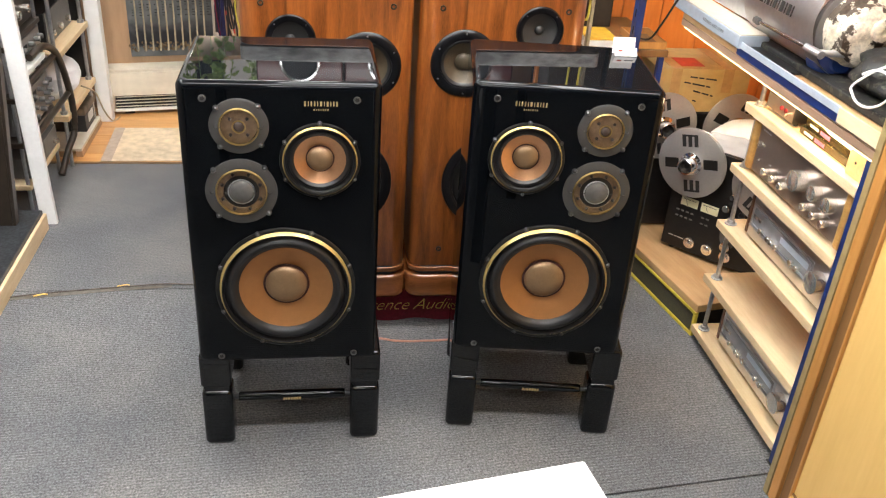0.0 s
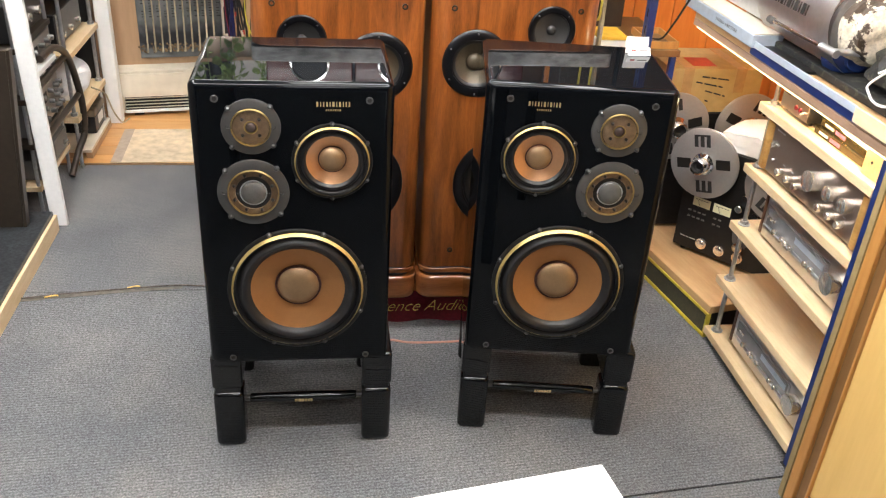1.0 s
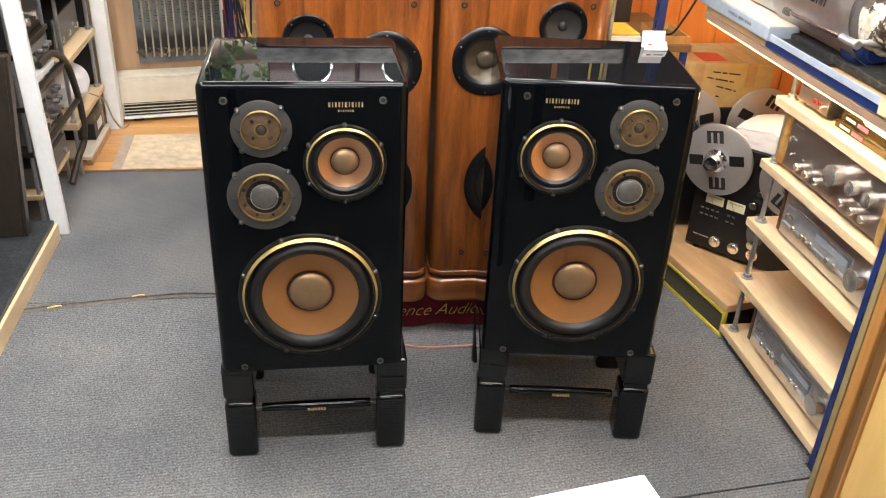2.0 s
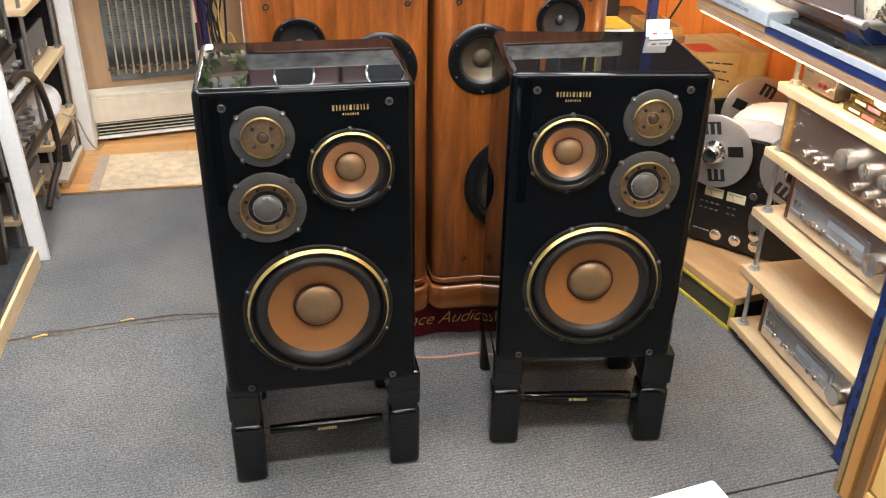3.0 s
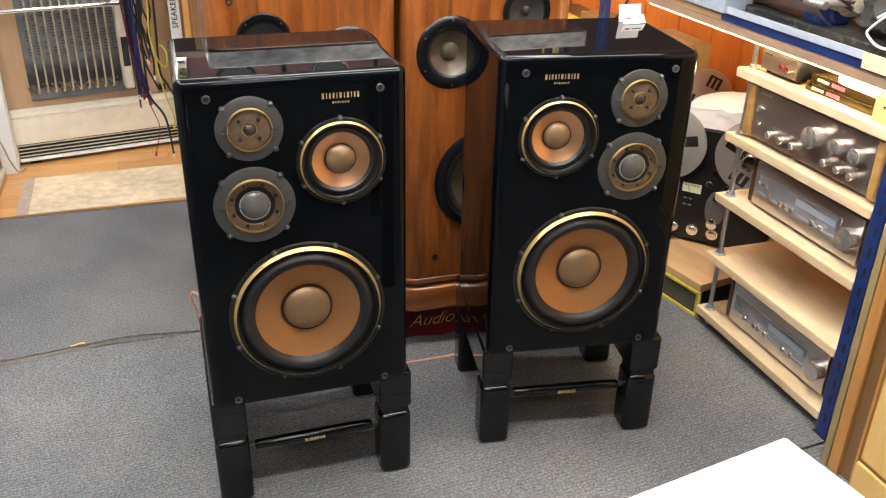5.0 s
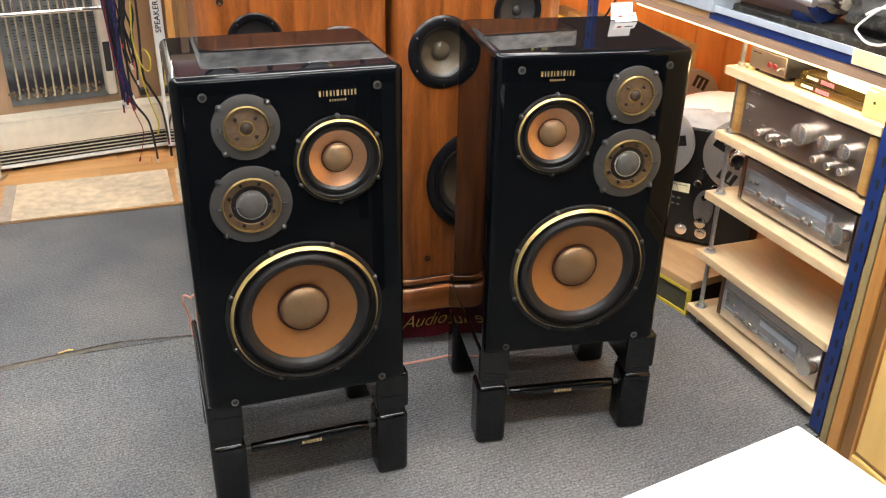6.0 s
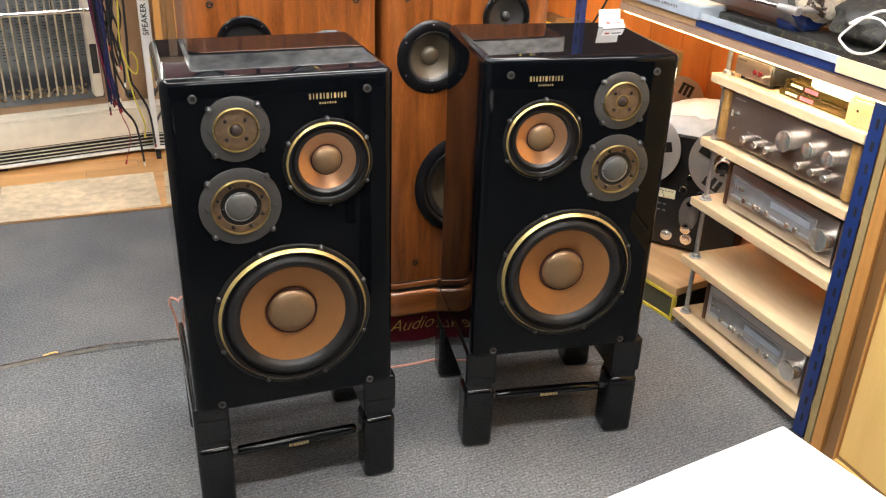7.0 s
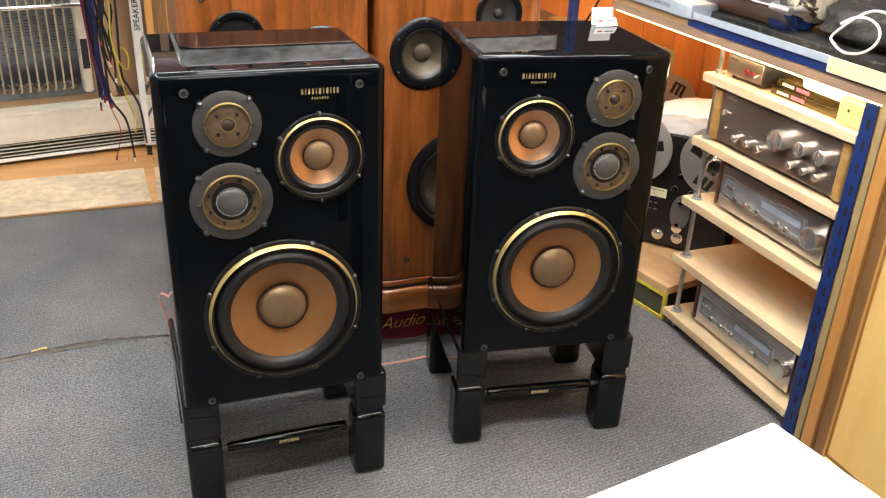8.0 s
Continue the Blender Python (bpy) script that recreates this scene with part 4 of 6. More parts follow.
def tuner(y_mid, z):
    t = thing("tuner", on_shelf(y_mid, z + 0.002, 1.45), "grey tuner with smoked dial glass and walnut cheeks", "tuner", "hifi units")
    hw = 0.242
    part("case", box(-hw + 0.016, hw - 0.016, 0.004, 0.30, 0.012, 0.142, 0.003), M_GREYBOX, t)
    part("fascia", box(-hw + 0.014, hw - 0.014, -0.005, 0.003, 0.01, 0.146, 0.002), M_TUNER, t, "brushed grey fascia")
    for s in (-1, 1):
        part("cheek", box(s * hw - 0.008, s * hw + 0.008, -0.004, 0.30, 0.008, 0.15, 0.004), M_WALNUT, t, "walnut side cheek")
        part("foot", rod((s * 0.18, 0.03, 0), (s * 0.18, 0.03, 0.0125), 0.014, 16), M_BLACK, t)
        part("foot", rod((s * 0.18, 0.26, 0), (s * 0.18, 0.26, 0.0125), 0.014, 16), M_BLACK, t)
    part("window_frame", box(-0.213, 0.152, -0.009, -0.0052, 0.043, 0.12, 0.0015), M_SILVER, t)
    part("dial_glass", box(-0.204, 0.144, -0.0105, -0.0092, 0.061, 0.114, 0.0004), M_GLASSDARK, t, "smoked dial glass")
    part("dial_shelf", box(-0.208, 0.148, -0.018, -0.0092, 0.05, 0.057, 0.001), M_SILVER, t)
    for x in (-0.19, -0.172, -0.154):
        part("button", box(x - 0.005, x + 0.005, -0.0165, -0.0106, 0.085, 0.095, 0.001), M_KNOB, t)
    for x in (-0.132, -0.082, -0.062, -0.03, 0.06, 0.094):
        knob(t, x, 0.066, 0.009, 0.014, -0.0106)
    # The lit dial's glow is put into a pale blue strip.
    part("scale", box(-0.03, 0.135, -0.0112, -0.0107, 0.084, 0.104), M_PALEBLUE, t, "pale dial scale with its glow in the colour", False)
    knob(t, 0.196, 0.082, 0.032, 0.032, -0.005, "tuning_knob")
    part("print", bars([0.02, 0.012, 0.02], 0.003, 0.004, -0.006, -0.16, 0.13), M_SILVER, t, "", False)
    return t


tuner(2.07, SHELF_Z[2])
tuner(2.07, SHELF_Z[4])

# things on the top board
b = thing("headphone_amplifier", on_shelf(2.275, SHELF_Z[0] + 0.001, 1.435), "small grey metal box with two red sockets and a switch", "amplifier")
part("case", box(-0.08, 0.08, 0, 0.17, 0.01, 0.07, 0.003), M_BLACK, b)
part("front_plate", box(-0.078, 0.078, -0.003, -0.0005, 0.012, 0.068, 0.001), M_ALUDARK, b)
for x in (0.012, 0.036):
    part("socket", lathe([(0.007, 0), (0.007, 0.004), (0.004, 0.004), (0.0035, 0.001), (0, 0.001)], 18, None, (x, -0.003, 0.035)), M_SOCKETRED, b, "dark red socket")
part("switch", rod((0.06, -0.003, 0.035), (0.064, -0.02, 0.031), 0.003, 10), M_KNOB, b)
part("print", bars([0.02, 0.012], 0.003, 0.003, -0.0042, -0.05, 0.058), M_INK, b, "", False)
for x in (-0.065, 0.065):
    for y in (0.02, 0.15):
        part("foot", rod((x, y, 0), (x, y, 0.0105), 0.007, 12), M_BLACK, b)
M_TAPEBOX = mat("black_gold_tape_box", (0.045, 0.033, 0.01), 0.22, 0.35, 0.1, 40)
for k, (dx, ang) in enumerate(((0.0, -90), (0.006, -91.5))):
    t = thing("tape_box", pose(1.44 + dx, 2.025 - dx, SHELF_Z[0] + 0.001 + k * 0.0235, 0, 0, ang), "black and gold boxed tape reel lying flat", "tape box", "tape boxes")
    part("box", box(-0.135, 0.135, 0, 0.26, 0, 0.0225, 0.002), M_TAPEBOX, t)
    part("label", bars([0.012, 0.01, 0.008, 0.01], 0.007, 0.002, -0.0012, -0.085, 0.011), M_WHITEINK, t, "", False)
    part("print", bars([0.008, 0.007, 0.004, 0.007, 0.007, 0.007], 0.01, 0.002, -0.0012, -0.025, 0.011), M_PINK, t, "pink print bars", False)
blk = thing("wood_block", pose(1.42, 1.83, SHELF_Z[0] + 0.001), "pine wood block with two drilled holes", "wood block")
part("block", box(0, 0.16, -0.06, 0.055, 0, 0.068, 0.003), M_PINEX, blk)
part("upper_block", box(0.004, 0.15, -0.06, 0.05, 0.0685, 0.092, 0.003), M_PINEX, blk)
for y in (0.02, -0.03):
    part("hole", lathe([(0.004, -0.001), (0.004, 0.0006), (0, 0.0006)], 14, None, (0, 0, 0), Matrix.Translation((-0.0002, y, 0.04)) @ Matrix.Rotation(radians(-90), 4, "Z")), M_DARK, blk)
lamp = thing("under_shelf_lamp", pose(1.47, 1.97, 1.0065), "small lit lamp fixed below the bench", "lamp")
part("housing", box(-0.03, 0.05, -0.1, 0.1, 0.0, 0.012, 0.003), M_WHITE, lamp)
part("stem", rod((0.015, 0, -0.03), (0.015, 0, 0.0005), 0.008, 12), M_WHITE, lamp)
part("diffuser", box(-0.03, 0.06, -0.1, 0.08, -0.06, -0.0295, 0.012, None, 3), M_LAMP, lamp)

# blue upright of the steel racking
def blue_post(x, y, z0, z1, name="rack_post"):
    t = thing(name, pose(x, y, 0), "blue slotted steel rack post", "post", "blue rack posts")
    part("web", box(0.0, 0.003, -0.042, 0.0, z0, z1), M_BLUE, t)
    part("flange", box(0.003, 0.04, -0.003, 0.0, z0, z1), M_BLUE, t)
    k = 0
    z = z0 + 0.05
    while z < z1 - 0.05:
        part("slot", box(-0.0008, -0.0001, -0.028, -0.019, z, z + 0.026), M_DARK, t, "", False)
        z += 0.058
    part("foot", box(-0.006, 0.045, -0.048, 0.006, z0, z0 + 0.004), M_BLACK, t)


blue_post(1.4, 1.786, 0.0, 1.0195)
blue_post(1.17, 2.9, 0.0, 1.75)

# bench above the shelf
bench = thing("bench", None, "blue steel workbench top with a pale strip and led edge light", "workbench")
part("top", box(1.375, 2.05, 1.70, 2.95, 1.02, 1.045, 0.002), M_BEECH, bench)
part("beam", box(1.372, 1.3745, 1.70, 2.5, 1.024, 1.05, 0.001), M_BLUE, bench, "blue steel beam")
part("edge_board", box(1.374, 1.396, 1.70, 2.95, 0.995, 1.0195, 0.002), M_PINKBOARD, bench)
part("pale_strip", box(1.366, 1.3718, 1.9, 2.47, 1.049, 1.069, 0.001), M_PALEBLUE, bench, "pale blue metal strip")
part("wood_end", box(1.364, 1.3718, 1.70, 1.8995, 1.03, 1.068, 0.001), M_PINE, bench)
part("led_strip", box(1.376, 1.3955, 1.70, 2.925, 0.9905, 0.9948, 0.002), M_LED, bench, "lit warm led strip")
# Hidden emitter, added behind the board to brighten the shelf and orange partition.
part("bench_fill_strip", box(1.3963, 1.3985, 1.72, 2.93, 0.9965, 1.0175), M_BENCHFILL, bench, "hidden warm strip added to light under the bench", False)
am = thing("boxed_amplifier", pose(1.36, 2.7, 1.046, 0, 0, -90), "long grey boxed amplifier lying on the bench edge", "amplifier")
part("box", box(-0.32, 0.225, 0, 0.1, 0, 0.04, 0.003), M_PALEBLUE, am)
# The light on the grey box's top is put into a cream sheet.
part("lid", box(-0.319, 0.224, 0.002, 0.099, 0.0405, 0.0445, 0.001), M_CREAM, am, "cream sheet for the lit top")
part("print", moved(lettering("STEREO AMPLIFIER", 0.0145, 0.0004, 0, 1.4, 0.0), Matrix.Translation((0.03, -0.0008, 0.021))), M_GREYBOX, am, "", False)
single("amplifier", box(1.45, 1.95, 2.62, 2.93, 1.096, 1.23, 0.006), M_SILVER, "large silver amplifier stacked on the bench", "amplifier", "hifi units")

# old machine on the bench
mc = thing("old_projector", pose(1.535, 2.39, 1.046), "old machine with a silver drum and chipped cream paint", "machine")
part("base", box(-0.1, 0.3, -0.6, 0.17, 0.0, 0.025, 0.006), M_MOSSY, mc)
bm = bmesh.new()
for i in range(29):
    ang = radians(95 + 210 * i / 28)
    for y, r in ((-0.22, 0.13), (0.2, 0.13)):
        bm.verts.new((r * math.cos(ang), y + (0.03 * math.sin(ang) if y < 0 else 0), 0.142 + r * math.sin(ang)))
bm.verts.ensure_lookup_table()
for i in range(28):
    bm.faces.new((bm.verts[2 * i], bm.verts[2 * i + 1], bm.verts[2 * i + 3], bm.verts[2 * i + 2]))
bmesh.ops.solidify(bm, geom=bm.faces[:], thickness=0.004)
part("drum", bm, M_SILVER, mc, "curved silver sheet drum")
part("disc", moved(lathe([(0, 0), (0.115, 0), (0.115, 0.02), (0.09, 0.03), (0, 0.03)], 40), Matrix.Translation((0, -0.19, 0.142))), M_GREYBOX, mc)
b = lathe([(0.0, 0.075), (0.04, 0.075), (0.06, 0.07), (0.078, 0.06), (0.083, 0.03), (0.098, 0.02), (0.102, -0.01), (0, -0.01)], 48)
for v in b.verts:
    v.co += 0.008 * noise.noise_vector(v.co * 30)
part("housing", moved(b, Matrix.Translation((0.0, -0.222, 0.145))), M_CHIPPED, mc, "chipped cream housing")
part("boss", moved(lathe([(0.03, 0), (0.03, 0.014), (0.024, 0.018), (0.012, 0.018), (0.01, 0.008), (0, 0.008)], 28), Matrix.Translation((0.015, -0.297, 0.165))), M_CHIPPED, mc)
b = bmesh.new()
bmesh.ops.create_icosphere(b, subdivisions=4, radius=1)
for v in b.verts:
    v.co = Vector((v.co.x * 0.14, v.co.y * 0.17, v.co.z * 0.07)) * (1 + 0.22 * noise.noise(v.co * 2.1) + 0.04 * noise.noise(v.co * 7))
part("casting", moved(b, Matrix.Translation((0.07, -0.42, 0.075))), M_MOSSY, mc, "dark mossy casting")
b = bmesh.new()
bmesh.ops.create_icosphere(b, subdivisions=4, radius=1)
for v in b.verts:
    v.co = Vector((v.co.x * 0.1, v.co.y * 0.09, v.co.z * 0.09)) * (1 + 0.25 * noise.noise(v.co * 2.1) + 0.04 * noise.noise(v.co * 7))
part("gearbox", moved(b, Matrix.Translation((0.13, -0.36, 0.17))), M_RUST, mc, "rust brown gearbox")
part("rod", rod((-0.145, 0.05, 0.095), (-0.12, -0.25, 0.09), 0.006, 16), M_CHROME, mc)
part("collar", rod((-0.125, -0.2, 0.09), (-0.118, -0.27, 0.088), 0.0115, 20), M_SILVER, mc)
part("rod_end", rod((-0.147, 0.048, 0.095), (-0.145, 0.07, 0.095), 0.011, 20), M_GREYBOX, mc)
part("pin", rod((-0.118, -0.24, 0.088), (0.02, -0.28, 0.09), 0.009, 14), M_SILVER, mc)
part("badge", moved(bars([0.006, 0.02, 0.005, 0.014, 0.005, 0.018, 0.005, 0.02, 0.005, 0.016, 0.006], 0.03, 0.009, -0.002, 0, 0), Matrix.Translation((-0.1335, 0.0, 0.162)) @ Matrix.Rotation(radians(-90), 4, "Z") @ Matrix.Rotation(radians(-9), 4, "X")), M_INK, mc, "plain black bars", False)
part("blue_hub", moved(lathe([(0, 0.05), (0.03, 0.05), (0.034, 0.04), (0.05, 0.035), (0.062, 0.02), (0.064, -0.03), (0, -0.03)], 36), Matrix.Translation((-0.03, -0.19, 0.062))), M_BLUE, mc, "blue painted hub")
part("hub_bolt", moved(lathe([(0.008, 0), (0.008, 0.006), (0, 0.007)], 6), Matrix.Translation((-0.06, -0.226, 0.075))), M_CHROME, mc)
loop_pts = [(1.44 + 0.02 * math.sin(a), 1.905 + 0.07 * math.cos(a), 1.115 + 0.042 * math.sin(a)) for a in [2 * math.pi * k / 10 + 0.4 for k in range(10)]]
single("white_cable", tube(loop_pts + [(1.47, 1.9, 1.175), (1.5, 1.82, 1.15), (1.53, 1.78, 1.054)], 0.0034, 8), M_WHITE, "white cable coiled in a loop on the bench", "cable")
single("magazine", box(1.385, 1.45, 2.22, 2.5, 1.0465, 1.054, 0.002, seg=1), M_BLACK, "thin black folder lying on the bench", "folder", m=Matrix.Identity(4))
single("black_cable", tube([(1.41, 2.88, 1.12), (1.36, 2.93, 1.12), (1.31, 2.96, 1.0), (1.29, 3.0, 0.93), (1.27, 3.05, 0.912)], 0.004, 8), M_BLACK, "thin black cable hanging from the bench", "cable")
sd = thing("screwdriver", pose(1.47, 2.79, 1.0925, 0, 0, 20), "red handled screwdriver lying on a grey box", "screwdriver")
part("handle", rod((0, 0, 0.011), (0.075, 0, 0.011), 0.011, 14), M_RED, sd)
part("blade", rod((0.0751, 0, 0.011), (0.16, 0, 0.011), 0.003, 10), M_CHROME, sd)

# price card on the loudspeaker
card = thing("price_card", MR @ pose(0.182, 0.315, STAND + 0.004 + CH + 0.001, 0, 0, 6), "folded white price card standing on the loudspeaker", "card")
part("back_leaf", moved(box(-0.031, 0.031, -0.0006, 0.0006, 0, 0.043), Matrix.Rotation(radians(-12), 4, "X")), M_WHITETABLE, card)
LEAF = Matrix.Translation((0.0, -0.026, 0.0006)) @ Matrix.Rotation(radians(-38), 4, "X")
part("front_leaf", moved(box(-0.031, 0.031, -0.0006, 0.0006, 0, 0.023), LEAF), M_WHITETABLE, card)
part("print", moved(bars([0.012], 0.005, 0, -0.0018, -0.015, 0.014), LEAF), M_RED, card, "", False)
part("print", moved(bars([0.026], 0.003, 0, -0.0018, 0.012, 0.014), LEAF), M_GREYBOX, card, "", False)

# wooden wardrobe beside the shelf
wd = thing("cupboard", pose(1.328, 1.675, 0), "honey coloured wooden cupboard with a framed sliding door", "cupboard")
part("body", box(0.03, 0.45, -1.2, 0, 0, 1.9), M_OAKDOOR, wd)
part("edge_band", box(0.0, 0.0295, -0.022, 0.0, 0, 1.9, 0.002), M_TAN, wd, "tan edge band")
part("stile", box(0.002, 0.0295, -0.06, -0.0225, 0, 1.9, 0.004), M_FRAMEWOOD, wd, "orange-brown stile")
part("groove", box(0.012, 0.0295, -0.098, -0.0605, 0, 1.9, 0.003), M_BROWNRAIL, wd, "brown groove rail")
part("bead", box(0.008, 0.0295, -0.106, -0.0985, 0, 1.9, 0.002), M_FRAMEWOOD, wd)
part("door_panel", box(0.016, 0.0295, -1.2, -0.1065, 0.085, 1.9, 0.002), M_OAKDOOR, wd, "honey laminate door panel")
part("bottom_rail", box(0.004, 0.0295, -1.2, -0.1065, 0.0, 0.0845, 0.004), M_OAKDOOR, wd)
part("bottom_bead", box(0.011, 0.0155, -1.2, -0.107, 0.0855, 0.094, 0.0015), M_BROWNRAIL, wd)

# platform with the tape recorder
pf = thing("platform", pose(1.415, 2.432, 0, 0, 0, 10.8), "low beech topped platform with a yellow edged olive front", "platform")
part("top", box(0.0, 0.62, 0.0, 0.9, 0.1, 0.13, 0.003), M_BEECH, pf)
part("body", box(0.012, 0.6, 0.012, 0.88, 0.0, 0.0995), M_DARK, pf)
part("front_cloth", box(0.003, 0.0115, 0.012, 0.888, 0.012, 0.088), M_OLIVE, pf, "olive cloth front")
part("yellow_edge", box(-0.003, 0.0112, 0.0, 0.9, 0.089, 0.0995, 0.001), M_YELLOW, pf, "yellow trim")
part("yellow_edge", box(-0.003, 0.0112, 0.0, 0.9, 0.0, 0.0115, 0.001), M_YELLOW, pf, "yellow trim")
part("yellow_edge", box(-0.003, 0.0112, 0.0, 0.0115, 0.012, 0.0885, 0.001), M_YELLOW, pf, "yellow trim")


def reel(parent, x, z, y, spin):
    c = Matrix.Translation((x, y, z)) @ Matrix.Rotation(radians(spin), 4, "Y")
    f = part("reel", moved(lathe([(0.02, 0.002), (0.131, 0.002), (0.133, 0.001), (0.133, -0.0005), (0.131, -0.001), (0.02, -0.001)], 64), c), M_REEL, parent, "matt silver tape reel")
    for s in (-1, 1):
        part("window", moved(box(min(s * 0.05, s * 0.105), max(s * 0.05, s * 0.105), -0.0032, -0.0022, -0.019, 0.019), c), M_DARKRIM, f, "dark window", False)
        b = bmesh.new()
        for dx in (-0.024, 0.0, 0.024):
            box(dx - 0.0075, dx + 0.0075, -0.0032, -0.0022, min(s * 0.064, s * 0.108), max(s * 0.064, s * 0.108), 0, b)
        box(-0.0315, 0.0315, -0.0032, -0.0022, 0.103 if s > 0 else -0.110, 0.110 if s > 0 else -0.103, 0, b)
        part("mark", moved(b, c), M_INK, f, "three joined black bars", False)
    part("flange", moved(lathe([(0.02, 0.0), (0.131, 0.0), (0.133, -0.002), (0.02, -0.002)], 64), c @ Matrix.Translation((0, 0.012, 0))), M_REEL, f)
    h = part("hub", moved(lathe([(0.042, 0.0025), (0.042, 0.006), (0.036, 0.009), (0.031, 0.012), (0.03, 0.052), (0.028, 0.054), (0.0235, 0.052), (0.0225, 0.03)], 36), c), M_CHROME, f, "chrome hub adapter")
    part("bore", moved(lathe([(0.0228, 0.047), (0.02, 0.04), (0.012, 0.034), (0.009, 0.036), (0, 0.036)], 28), c), M_DARK, f, "", False)
    for k in range(3):
        part("catch", moved(rod((0.036, -0.009, 0), (0.044, -0.012, 0), 0.003, 8), c @ Matrix.Rotation(radians(120 * k + 30), 4, "Y")), M_INK, h)


def tape_deck(m, label, hub_z, depth, detail):
    t = thing("tape_recorder", m, label, "tape recorder", "tape recorders")
    W, H = 0.446, 0.446 if detail else 0.5
    part("case", box(0, W, 0.004, depth, 0.012, H, 0.004), M_BLACK, t)
    part("fascia", box(0.002, W - 0.002, -0.003, 0.0035, 0.014, H - 0.002, 0.002), M_DECK, t, "black control panel")
    for x in (0.04, W - 0.04):
        for y in (0.02, depth - 0.03):
            part("foot", rod((x, y, 0), (x, y, 0.0125), 0.012, 14), M_BLACK, t)
    for x, sp in ((0.073, -14), (0.373, 25)):
        part("spindle", rod((x, -0.0035, hub_z), (x, -0.03, hub_z), 0.014, 16), M_CHROME, t)
        reel(t, x, hub_z, -0.038, sp)
    if not detail:
        return t
    for x in (0.052, 0.135):
        mt = part("meter", box(x, x + 0.07, -0.006, -0.0035, 0.2, 0.236, 0.001), M_METER, t, "ivory level meter with its warm glow in the colour")
        part("needle", moved(box(-0.0006, 0.0006, -0.0072, -0.0065, 0, 0.026), Matrix.Translation((x + 0.03, 0, 0.203)) @ Matrix.Rotation(radians(-25), 4, "Y")), M_INK, mt, "", False)
        part("scale", bars([0.008] * 5, 0.0022, 0.003, -0.0071, x + 0.035, 0.228), M_INK, mt, "", False)
    part("control_plate", moved(lathe([(0.0, 0.0), (0.036, 0.0), (0.036, 0.003), (0.034, 0.004), (0, 0.004)], 40), Matrix.Translation((0.265, -0.0035, 0.155)) @ Matrix.Diagonal((1, 1, 1.9, 1))), M_GREYBOX, t, "grey oval control plate")
    for x, z, r, h in ((0.265, 0.1, 0.02, 0.016), (0.265, 0.2, 0.012, 0.012), (0.235, 0.25, 0.014, 0.02), (0.3, 0.245, 0.014, 0.02), (0.25, 0.3, 0.012, 0.018), (0.285, 0.305, 0.012, 0.018), (0.29, 0.2, 0.01, 0.01)):
        knob(t, x, z, r, h, -0.0075 if abs(x - 0.265) < 0.01 else -0.0035, "knob", M_CHROME)
    for x in (0.12, 0.195, 0.27):
        part("dial", lathe([(0.022, 0), (0.022, 0.008), (0.016, 0.009), (0.015, 0.018), (0.012, 0.019), (0, 0.019)], 28, None, (x, -0.003, 0.055)), M_KNOB, t, "silver dial")
    for x in (0.045, 0.065, 0.085, 0.105, 0.15, 0.17):
        for z in (0.15, 0.175):
            part("button", box(x - 0.006, x + 0.006, -0.0065, -0.0035, z - 0.003, z + 0.003, 0.0008), M_GREYBOX, t)
    part("print", bars([0.02, 0.01, 0.025], 0.004, 0.004, -0.0042, 0.06, 0.06), M_SILVER, t, "", False)
    return t


DECK = pose(1.44, 2.889, 0.131, 0, 0, -49.6)
tape_deck(DECK, "black reel to reel tape recorder with silver reels on a platform", 0.385, 0.165, True)
tape_deck(pose(1.335, 3.04, 0.131), "black reel tape recorder standing behind another recorder", 0.455, 0.28, False)
b = box(0, 1, 0, 1, 0, 1)
bmesh.ops.subdivide_edges(b, edges=b.edges[:], cuts=14, use_grid_fill=True)
for v in b.verts:
    x, y, z = v.co
    z2 = z * (0.055 + 0.06 * math.sin(math.pi * min(max(x, 0.02), 0.98)) ** 0.6 * math.sin(math.pi * min(max(y, 0.03), 0.97)) ** 0.5)
    k = 0.006 * noise.noise(Vector((x * 9, y * 7, z * 3)))
    v.co = (0.1 + 0.32 * x + k, 0.01 + 0.19 * y + k, 0.448 + max(0.0, z2 + k * (2 if z > 0.3 else 0)))
single("wrapped_parcel", b, M_PLASTICBAG, "soft white plastic wrapped parcel lying on the tape recorder", "parcel", m=DECK)

ct = thing("cardboard_box", pose(1.36, 3.045, 0.632), "brown cardboard box with handwriting and packing tape", "box", "cardboard boxes")
part("carton", box(0, 0.38, 0, 0.28, 0, 0.172, 0.003), M_CARTON, ct)
part("tape", box(0.06, 0.1, -0.0012, 0.281, 0.06, 0.1732), M_TAPEBROWN, ct, "", False)
part("tape", box(0.27, 0.31, -0.0012, 0.281, 0.08, 0.1732), M_TAPEBROWN, ct, "", False)
part("red_print", box(0.105, 0.2, 0.03, 0.14, 0.1725, 0.1734), M_RED, ct, "", False)
for k, (x, z, ws) in enumerate(((0.19, 0.135, [0.02, 0.014, 0.03]), (0.17, 0.11, [0.018, 0.035, 0.012]), (0.2, 0.075, [0.02, 0.02, 0.008]), (0.17, 0.045, [0.01]))):
    part("handwriting", moved(bars([w * 1.5 for w in ws], 0.0055, 0.007, -0.0012, 0, 0), Matrix.Translation((x, 0, z)) @ Matrix.Rotation(radians(6 + 4 * k), 4, "Y")), M_INK, ct, "", False)

